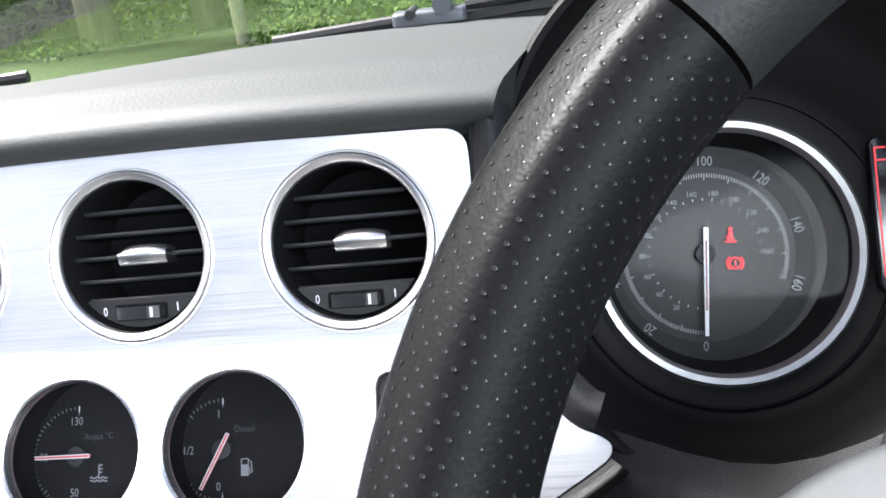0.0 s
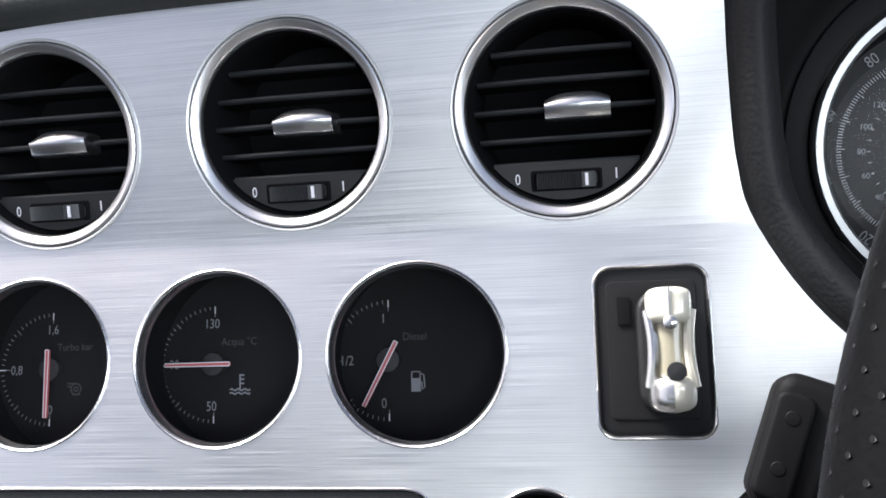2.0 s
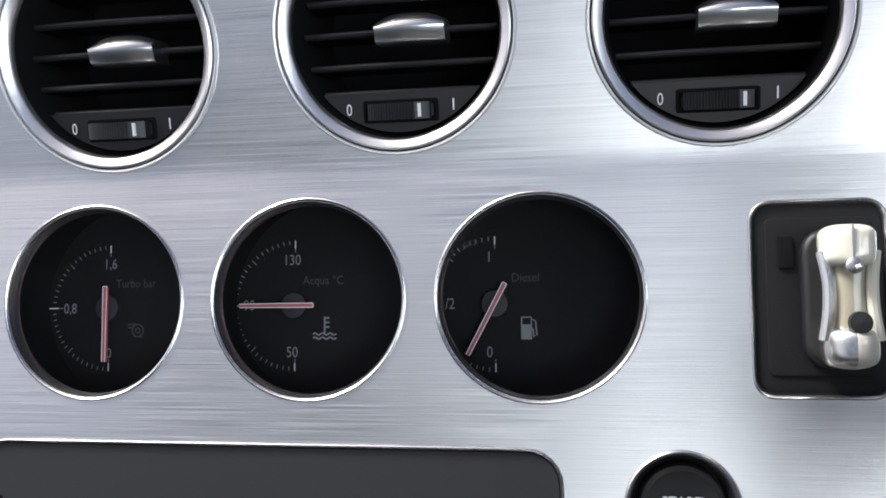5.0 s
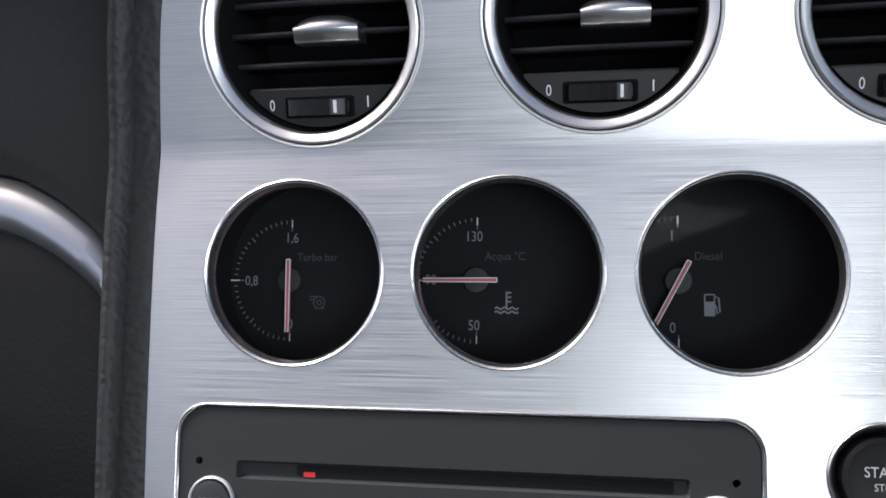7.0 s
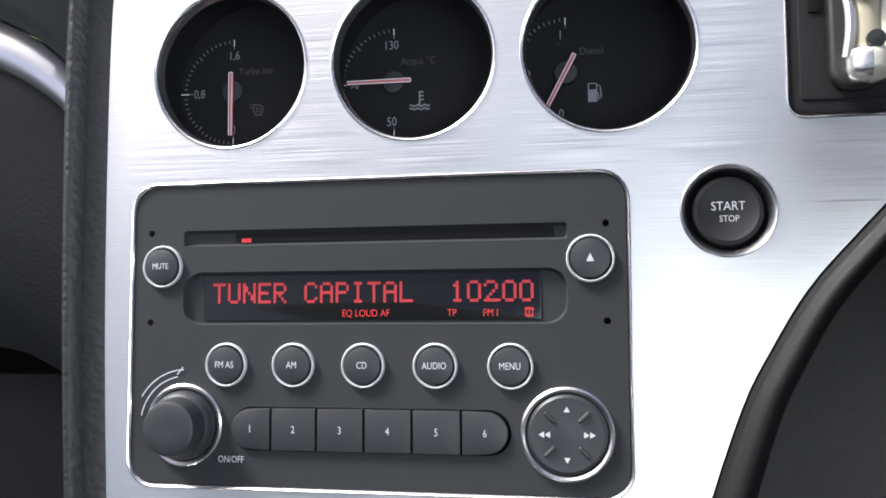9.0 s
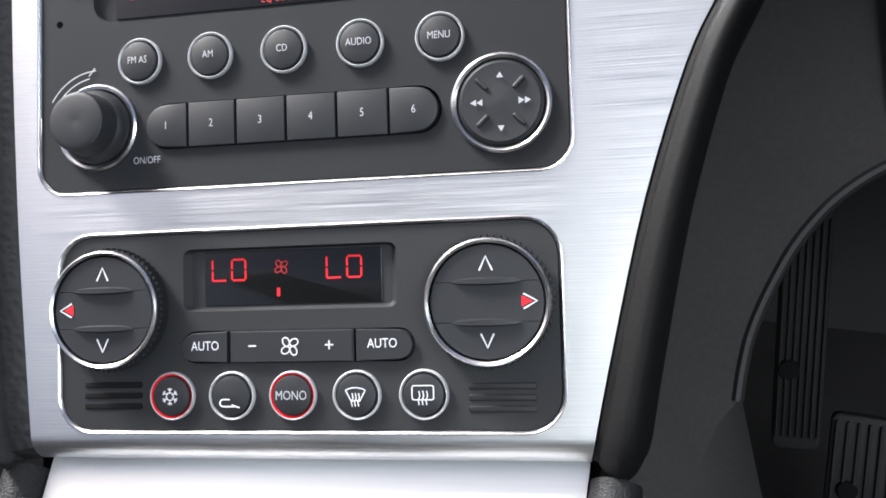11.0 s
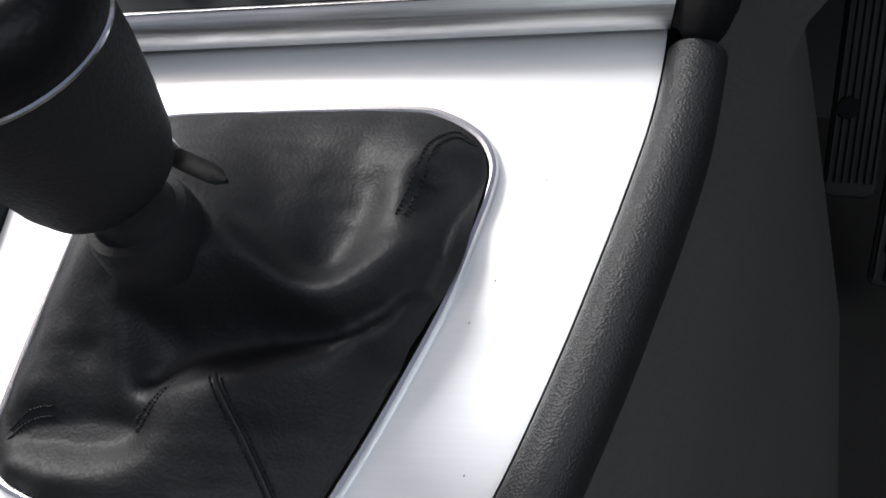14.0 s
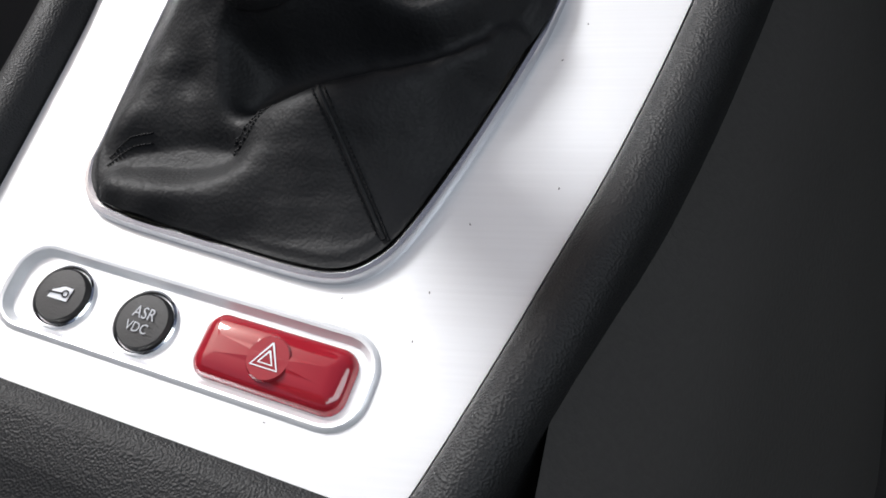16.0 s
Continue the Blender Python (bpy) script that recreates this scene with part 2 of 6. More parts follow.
def plate(outline, holes, z0, z1, cuts=()):
    """A flat sheet with holes, cut along y at the places given."""
    bm = bmesh.new()
    edges = []
    for lp in (outline, *holes):
        vs = [bm.verts.new((x, y, z1)) for x, y in lp]
        edges += [bm.edges.new((vs[i], vs[(i + 1) % len(vs)])) for i in range(len(vs))]
    bmesh.ops.triangle_fill(bm, edges=edges, use_beauty=True, use_dissolve=False)
    for y in cuts:
        bmesh.ops.bisect_plane(bm, geom=bm.verts[:] + bm.edges[:] + bm.faces[:], plane_co=(0, y, 0), plane_no=(0, 1, 0), dist=1e-6)
    ext = bmesh.ops.extrude_face_region(bm, geom=bm.faces[:])
    for v in (e for e in ext["geom"] if isinstance(e, bmesh.types.BMVert)):
        v.co.z = z0
    return bm


def text(name, words, size, mat, parent, m, label="", bold=0.0, wide=1.0, align="CENTER"):
    cu = bpy.data.curves.new(name, "FONT")
    cu.body, cu.size, cu.align_x, cu.align_y, cu.offset = words, size, align, "CENTER", bold
    cu.resolution_u = 3
    tmp = bpy.data.objects.new(name, cu)
    scene.collection.objects.link(tmp)
    bpy.context.view_layer.update()
    me = bpy.data.meshes.new_from_object(tmp.evaluated_get(bpy.context.evaluated_depsgraph_get()))
    bpy.data.objects.remove(tmp)
    bpy.data.curves.remove(cu)
    return part(name, me, mat, parent, label, m @ Matrix.Diagonal((wide, 1, 1, 1)))


def strokes(lines, width, z=0.0, bm=None):
    """Thin raised strokes in the plane: each line a list of points."""
    bm = bm or bmesh.new()
    for ln in lines:
        ln = [Vector((p[0], p[1], z)) for p in ln]
        sides = []
        for i, p in enumerate(ln):
            d = (ln[min(i + 1, len(ln) - 1)] - ln[max(i - 1, 0)]).normalized()
            n = Vector((-d.y, d.x, 0)) * width / 2
            sides.append((bm.verts.new(p + n), bm.verts.new(p - n)))
        for a, b in zip(sides, sides[1:]):
            bm.faces.new((a[0], a[1], b[1], b[0]))
    return bm


def poly(pts, z=0.0, bm=None):
    bm = bm or bmesh.new()
    bm.faces.new([bm.verts.new((x, y, z)) for x, y in pts])
    return bm


def arc(r, a0, a1, n=16, cx=0.0, cy=0.0):
    return [(cx + r * math.cos(radians(a0 + (a1 - a0) * i / n)), cy + r * math.sin(radians(a0 + (a1 - a0) * i / n))) for i in range(n + 1)]


# ---- the planes of the dashboard ----
def plane(origin, up, out):
    m = Matrix.Identity(4)
    m.col[0][:3], m.col[1][:3], m.col[2][:3], m.col[3][:3] = (1, 0, 0), up, out, origin
    return m


def leaning(deg):
    a = radians(deg)
    return Vector((0, math.sin(a), math.cos(a))), Vector((0, -math.cos(a), math.sin(a)))


LOWER = plane((0, 0, 0.75), *leaning(35))
FOLD = 0.107
UPPER = plane(LOWER @ Vector((0, FOLD, 0)), *leaning(21))
DECK = plane((0, -0.1683, 0.548), (0, math.cos(radians(28)), math.sin(radians(28))), (0, -math.sin(radians(28)), math.cos(radians(28))))
CAR = Matrix.Rotation(radians(-13), 4, "Z")


def bend(p):
    """Folds the flat sheet of the centre panel: forward above, rolled under below."""
    x, s, h = p
    ang, s0, s1 = radians(14), 0.103, 0.111
    if s > s0:
        r = (s1 - s0) / ang
        a = min(s - s0, s1 - s0) / r
        v, n = s0 + r * math.sin(a), r * (1 - math.cos(a))
        e = max(s - s1, 0)
        return Vector((x, v + e * math.cos(a) - h * math.sin(a), n + e * math.sin(a) + h * math.cos(a)))
    if s < -0.184:
        r = 0.009
        a = (-0.184 - s) / r
        return Vector((x, -0.184 - (r + h) * math.sin(a), -r + (r + h) * math.cos(a)))
    return Vector((x, s, h))

# ---- the cabin ----
def cabin():
    floor = part("floor", slab(1.5, 3.2, 0.05, -0.03, 0.0), CARPET, None, m=CAR @ at(0.1, -0.6, 0.24))
    # unseen roof piece, ends early so sky lights the panel; pale for reflections
    tagged(floor, "dark carpeted car floor", "floor", kind="structure")
    roof = part("ceiling", slab(1.2, 1.3, 0.1, 0.0, 0.03), LINING, None, m=CAR @ at(0.15, -1.62, 1.36))
    tagged(roof, "pale unseen headlining, cut short to let sky light reach the panel", "ceiling", kind="structure")
    for name, x in (("wall_west", -0.66), ("wall_east", 0.94)):
        w = part(name, box(0.06, 2.66, 0.66, 0, 0, 0), TRIMDARK, None, m=CAR @ at(x, -0.90, 0.57))
        tagged(w, "dark door trim below the side window", "door trim", kind="structure")
    w = part("wall_south", box(1.66, 0.06, 0.80), TRIMDARK, None, m=CAR @ at(0.14, -2.2, 0.62))
    tagged(w, "dark trim behind the rear seats", "wall", kind="structure")
    w = part("wall_north", box(1.54, 0.04, 0.62), TRIMDARK, None, m=CAR @ at(0.14, 0.50, 0.54))
    tagged(w, "dark bulkhead behind the dashboard", "wall", kind="structure")
    for x in (-0.80, 0.98):
        pil = tube([CAR @ Vector((x, 0.62, 0.9)), CAR @ Vector((x + (0.1 if x < 0 else -0.1), -0.4, 1.37))], 0.035, 10)
        tagged(part("pillar", pil, TRIMDARK), "dark windscreen pillar of the car", "pillar", kind="structure")


cabin()


def windscreen():
    bm = bmesh.new()
    rows = []
    for j in range(9):
        t = j / 8
        rows.append([CAR @ Vector((0.14 + (i / 12 - 0.5) * (1.5 - 0.25 * t), 0.60 - 0.16 * (2 * i / 12 - 1) ** 2 - 1.0 * t, 0.893 + 0.472 * t)) for i in range(13)])
    loft([list(r) for r in rows], False, False, closed=False, bm=bm)
    ob = part("window_1", bm, GLASS, face=Vector((0, -0.4, -0.9)))
    ob.visible_shadow = False
    tagged(ob, "clear curved windscreen above the dashboard", "windscreen", kind="structure")


windscreen()

# ---- centre panel ----
VENTS = [(-0.0479, 0.0394), (0.0482, 0.0405), (0.1449, 0.0392)]
GAUGES = [(-0.0555, 0.0645), (0.0180, 0.0647), (0.0909, 0.0646)]
VENT_R, GAUGE_R = 0.0383, 0.0310
RADIO = (0.0008, -0.0393, 0.1922, 0.1165, 0.0105)
CLIMATE = (0.0023, -0.1478, 0.179, 0.0694, 0.0125)
HOLDER = (0.1708, 0.0631, 0.0366, 0.0556, 0.0055)
START = (0.1313, 0.0033, 0.0159)

EDGE = smooth_path([(-0.098, -0.197, 0), (-0.1015, -0.150, 0), (-0.1045, -0.100, 0), (-0.1068, -0.03, 0), (-0.1072, 0.05, 0), (-0.106, 0.10, 0), (-0.1025, 0.145, 0),
                    (-0.0985, 0.168, 0), (-0.0905, 0.182, 0), (-0.077, 0.1898, 0), (-0.055, 0.1928, 0), (0.0, 0.1945, 0), (0.09, 0.1946, 0), (0.16, 0.1930, 0), (0.186, 0.1922, 0),
                    (0.1935, 0.1905, 0), (0.1972, 0.1865, 0), (0.1982, 0.1790, 0), (0.1984, 0.163, 0), (0.1993, 0.138, 0), (0.2007, 0.123, 0), (0.2040, 0.108, 0), (0.2158, 0.0853, 0),
                    (0.2304, 0.0672, 0), (0.2415, 0.0612, 0), (0.2457, 0.0575, 0), (0.2447, 0.0530, 0), (0.2389, 0.0485, 0), (0.2213, 0.0375, 0), (0.205, 0.0262, 0),
                    (0.187, 0.009, 0), (0.1725, -0.0062, 0), (0.1569, -0.0241, 0), (0.1440, -0.0450, 0), (0.1335, -0.0659, 0), (0.1193, -0.1079, 0), (0.108, -0.1532, 0), (0.1003, -0.1880, 0), (0.0995, -0.197, 0)], 4)

EDGE = [Vector((p.x, p.y - 0.0032 * step((p.y - 0.14) / 0.05), 0)) for p in EDGE]


def bevel_rr(w, h, r, cx, cy):
    """A thin rim that slopes into its opening."""
    up = lambda d, z: [(x, y, z) for x, y in rrect(w - 2 * d, h - 2 * d, max(r - d, 0.0004), 6, cx, cy)]
    return loft([up(0, -0.001), up(0.0001, 0.0004), up(0.0005, 0.0006), up(0.0010, 0.0003), up(0.0021, -0.0020), up(0.0022, -0.004)], False, False)


def centre_panel():
    root = thing("centre_panel", LOWER, "brushed aluminium centre panel of the dashboard, fine horizontal grain", "dashboard panel")
    holes = [circle(VENT_R, 64, x, FOLD + v) for x, v in VENTS] + [circle(GAUGE_R, 64, x, v) for x, v in GAUGES]
    holes += [rrect(q[2], q[3], q[4], 6, q[0], q[1]) for q in (RADIO, CLIMATE, HOLDER)] + [circle(START[2], 48, START[0], START[1])]
    cuts = [0.1015, *(0.103 + 0.001 * i for i in range(9)), 0.1125, -0.1825] + [-0.184 - 0.001 * i for i in range(13)]
    bm = plate([(p.x, p.y) for p in EDGE], holes, -0.002, 0.0, cuts)
    for v in bm.verts:
        v.co = bend(v.co)
    part("face_sheet", bm, ALU, root)
    # bright cut edges round the openings
    for q in (RADIO, CLIMATE, HOLDER):
        part("bright_edge", bevel_rr(q[2] + 0.0018, q[3] + 0.0018, q[4] + 0.0009, q[0], q[1]), STEEL, root)
    return root


centre_panel()


def trim_roll(name, path, side, label, mat=ROLL, w=0.027, drop=0.05, inner=0.008, foot=None):
    """A padded roll beside the panel: a sunken step, a rounded crown, then a drop; foot: its width at the lowest point."""
    s = side
    lo, hi = min(p.y for p in path), max(p.y for p in path)
    loops = []
    for i, p in enumerate(path):
        base, up = LOWER @ bend(p), (LOWER.to_3x3() @ (bend((p.x, p.y, 0.01)) - bend(p))).normalized()
        run = (LOWER @ bend(path[min(i + 1, len(path) - 1)]) - LOWER @ bend(path[max(i - 1, 0)])).normalized()
        across = run.cross(up).normalized()
        k = w + ((foot or w) - w) * ((hi - p.y) / (hi - lo)) ** 0.8
        prof = [(0.0005, -0.012), (0.0005, -0.0005), (0.0022, 0.0004), (inner, 0.0012), *((inner + (k - inner) * q, 0.0012 - 0.0052 * q ** 4 + 0.0054 * math.sin(math.pi * q) ** 0.8) for q in (0.05, 0.12, 0.2, 0.3, 0.4, 0.5, 0.6, 0.7, 0.8, 0.88, 0.95)),
                (k, -0.004), (k * 1.02, -0.009), (k * 1.03, -0.02), (k * 1.05, -drop), (0.002, -drop)]
        loops.append([base + across * (s * q[0]) + across.cross(run) * q[1] for q in prof])
    return tagged(part(name, loft(loops), mat), label, "dashboard trim")


left = [p for p in EDGE if p.x < -0.09 and p.y < 0.175]
trim_roll("side_trim", left, -1, "black creased padded edge beside the aluminium panel", inner=0.009, w=0.0220, foot=0.0170, mat=CREASED)
right = [p for p in EDGE if p.y < 0.053 and p.x > 0.09]
band = [p for p in EDGE if 0.062 < p.y < 0.172 and p.x > 0.193]
band = ([Vector((0.1985, v, 0)) for v in (0.197, 0.190, 0.183, 0.177)] + band) if band[0].y > band[-1].y else (band + [Vector((0.1985, v, 0)) for v in (0.177, 0.183, 0.190, 0.197)])
trim_roll("side_trim", band, -1, "dark grained trim between the panel and the instrument hood", inner=0.002, w=0.0165, drop=0.03, mat=SIDETRIM)
trim_roll("side_trim", right[:: 1], -1, "black grained padded edge along the curved panel side", inner=0.0024, w=0.0095, foot=0.0178, drop=0.03, mat=HOODBLACK)


HOOD_RISE = 0.036
DIAL = plane((0.3125, 0.1599, 0.8182), *leaning(25))


def dashboard_top():
    """The padded brow above the panel and the deck that runs to the windscreen."""
    xs = [-0.75 + 0.025 * i for i in range(38)] + [0.195 + 0.003 * i for i in range(12)] + [0.235 + 0.025 * i for i in range(25)]
    rows, xs_end = [], {}
    for x in xs:
        yb, zb = (UPPER @ Vector((0, 0.0860 - 0.0012 * ((x - 0.06) / 0.1) ** 2 if abs(x - 0.06) < 0.25 else 0.08, 0)))[1:]
        prof = [(yb + 0.003, zb - 0.006), (yb + 0.001, zb - 0.002), (yb - 0.005, zb + 0.0015), (yb - 0.009, zb + 0.0055), (yb - 0.0085, zb + 0.0100), (yb - 0.003, zb + 0.0142), (yb + 0.005, zb + 0.0160), (yb + 0.019, zb + 0.0170),
                (yb + 0.031, zb + 0.0192), (yb + 0.039, zb + 0.0204), (yb + 0.047, zb + 0.0200), (yb + 0.06, zb + 0.0180), (yb + 0.10, zb + 0.0130), (yb + 0.20, zb + 0.0035), (yb + 0.30, zb - 0.0090), (yb + 0.36 - 0.10 * ((x - 0.15) / 0.6) ** 2, zb - 0.0150), (yb + 0.38, zb - 0.055)]
        if 0.19 < x < 0.23:
            # ends against the side of the instrument hood
            for k, (y, z) in enumerate(prof):
                q = DIAL.inverted() @ Vector((x, y, z))
                rise = max(q.y - HOOD_RISE * step(q.z / 0.07), 0.0)
                if -0.028 < q.z < 0.12 and math.hypot(q.x, rise) < 0.1050:
                    xs_end[k] = 0.3125 - math.sqrt(max(0.1050 ** 2 - rise ** 2, 0.0))
            rows.append([(min(x, xs_end[k]) if k in xs_end else x, y, z) for k, (y, z) in enumerate(prof)])
            continue
        if x > 0.21:
            prof = [(max(y, 0.215 + 0.0005 * k), z - (0.012 if k < 12 else 0.0)) for k, (y, z) in enumerate(prof)]
        rows.append([(x, y, z) for y, z in prof])
    root = thing("dashboard_top", Matrix.Identity(4), "dark grey grained vinyl dashboard top below the windscreen", "dashboard")
    part("padded_brow", loft([r[:12] for r in rows], False, False, closed=False), DASH, root, "soft grained brow above the panel", smooth=60)
    part("deck", loft([r[11:] for r in rows], False, False, closed=False), DASH, root, "wide grey deck below the windscreen", smooth=60)


dashboard_top()

# ---- instruments ----


def binnacle():
    """The hooded tube round the speedometer."""
    root = thing("instrument_hood", DIAL, "black hooded round binnacle round the speedometer", "instrument hood")
    def hooded(profile):
        loops = []
        for r, z in profile:
            k = step(z / 0.07)
            loops.append([(r * math.cos(q), r * math.sin(q) * (1 - 0.02 * k * max(0.0, -math.sin(q))) + HOOD_RISE * k * step((math.sin(q) + 0.25) / 0.5), z) for q in (2 * math.pi * i / 120 for i in range(120))])
        return loft(loops, False, False)
    part("hood_rim", hooded([(0.1040, -0.03), (0.1072, 0.045), (0.1070, 0.070), (0.1058, 0.0765), (0.1035, 0.0790), (0.1008, 0.0770), (0.0990, 0.0700)]), HOODBLACK, root, "grained padded rim")
    part("hood_inner", hooded([(0.0990, 0.0700), (0.0960, 0.040), (0.0930, 0.028), (0.0910, 0.0260), (0.0855, 0.008), (0.0800, 0.002), (0.0680, -0.002)]), HOODBLACK, root, "black stepped inside of the hood")
    part("groove", lathe([(0.0786, 0.0005), (0.0783, 0.0036), (0.0776, 0.0036), (0.0773, 0.0005)], 72), VOID, root, "fine dark groove")
    part("inner_wall", lathe([(0.0645, 0.0), (0.060, -0.012), (0.057, -0.034)], 72), VOID, root)
    return root


binnacle()


RIMSILVER = material("dial_rim_silver", (0.3410, 0.3472, 0.3534), 0.34, 0.85)
NEEDLERED = material("needle_red", (0.20, 0.07, 0.07), 0.5)


def speedometer():
    root = thing("speedometer", DIAL @ at(-0.006, 0.0, 0.0, -4), "round black speedometer with silver rim and white needle at zero", "speedometer")
    part("rim", lathe([(0.0668, -0.004), (0.0668, 0.001), (0.0655, 0.003), (0.0625, 0.0022), (0.0610, -0.001), (0.0608, -0.004)], 72, cx=0.006), RIMSILVER, root)
    part("dial", lathe([(0.0580, -0.032), (0.0575, -0.0318), (0.0, -0.0318)], 64), FACE2, root)
    part("band", lathe([(0.0565, -0.0315), (0.0470, -0.0312)], 64), FACE, root, "dark grey outer number band")
    lines = []
    for i in range(161):
        a = radians(270 - 1.8 * i)
        r0 = 0.0395 if i % 10 == 0 else 0.041
        lines.append([(r0 * math.cos(a), r0 * math.sin(a)), (0.0432 * math.cos(a), 0.0432 * math.sin(a))])
    for i in range(27):
        a = radians(262 - 10.0 * i)
        lines.append([(0.0285 * math.cos(a), 0.0285 * math.sin(a)), (0.030 * math.cos(a), 0.030 * math.sin(a))])
    tagged(part("tick_marks", strokes(lines, 0.00032, -0.0308), SOFTPRINT, root), kind="stuff")
    for v in range(0, 161, 20):
        a = radians(270 - 1.8 * v)
        text("numeral", str(v), 0.0075, DIM, root, at(0.0495 * math.cos(a), 0.0495 * math.sin(a), -0.0306, math.degrees(a) - 90 if v not in (0,) else 0), wide=0.8)
    for v in range(20, 261, 20):
        a = radians(262 - 10.0 * v / 10)
        text("numeral", str(v), 0.0038, DIM, root, at(0.0325 * math.cos(a), 0.0325 * math.sin(a), -0.0306))
    part("hub", lathe([(0.0055, -0.0305), (0.005, -0.028), (0, -0.0275)], 32), FACE, root)
    part("needle", plate([(-0.0013, 0.0140), (0.0013, 0.0140), (0.0009, -0.0435), (-0.0009, -0.0435)], [], -0.0275, -0.0258), PRINT, root, "thin white pointer resting at zero")
    part("needle_stripe", plate([(-0.00045, 0.0070), (0.00045, 0.0070), (0.0004, -0.0300), (-0.0004, -0.0300)], [], -0.0257, -0.0255), NEEDLERED, root, "fine dull red stripe")
    bm = strokes([arc(0.0042, -50, 50, 8, 0.0155, -0.005), arc(0.0042, 130, 230, 8, 0.0155, -0.005), arc(0.0029, 0, 360, 16, 0.0155, -0.005), [(0.0155, -0.0036), (0.0155, -0.0064)]], 0.0009, -0.0303)
    part("brake_light", bm, LED, root, "red glowing brake warning symbol")
    bm = poly(circle(0.0013, 10, 0.0132, 0.0130), -0.0303)
    poly([(0.0114, 0.0060), (0.0150, 0.0060), (0.0144, 0.0114), (0.0120, 0.0114)], -0.0303, bm)
    strokes([[(0.0100, 0.0062), (0.0164, 0.0070)], [(0.0106, 0.0092), (0.0158, 0.0058)]], 0.0006, -0.0302, bm)
    part("belt_light", bm, LED, root, "red glowing seat belt warning symbol")
    part("lens", lathe([(0.0605, -0.006), (0.0, -0.006)], 48, cx=0.006), LENS, root).visible_shadow = False
    return root


speedometer()


def trip_display():
    root = thing("trip_display", DIAL @ at(0.0985, 0.012, 0.014), "black trip display with a red outline beside the speedometer", "display")
    part("panel", slab(0.060, 0.075, 0.004, -0.012, -0.004), GLOSSY, root)
    part("outline", strokes([[(-0.028, 0.032), (0.028, 0.032)], [(-0.028, 0.026), (0.028, 0.026)], [(-0.028, 0.032), (-0.028, -0.03)]], 0.0007, -0.0036), LED, root, "thin red glowing frame lines")


trip_display()

# ---- steering wheel ----
WHEELM = Matrix.Translation((0.3956, -0.1681, 0.8630)) @ Matrix.Rotation(radians(-13.3), 4, "Z") @ Matrix.Rotation(radians(55.4), 4, "X")




def rim_section(b):
    """The grip's section: a lobe outside, a shallow channel and a ridge towards the driver."""
    d = math.degrees(b + math.pi) % 360 - 180
    bump = lambda c, w: math.exp(-((d - c) / w) ** 2)
    return 1 + 0.03 * math.cos(2 * b) + 0.03 * bump(20, 20) - 0.045 * bump(54, 17) + 0.035 * bump(86, 15)


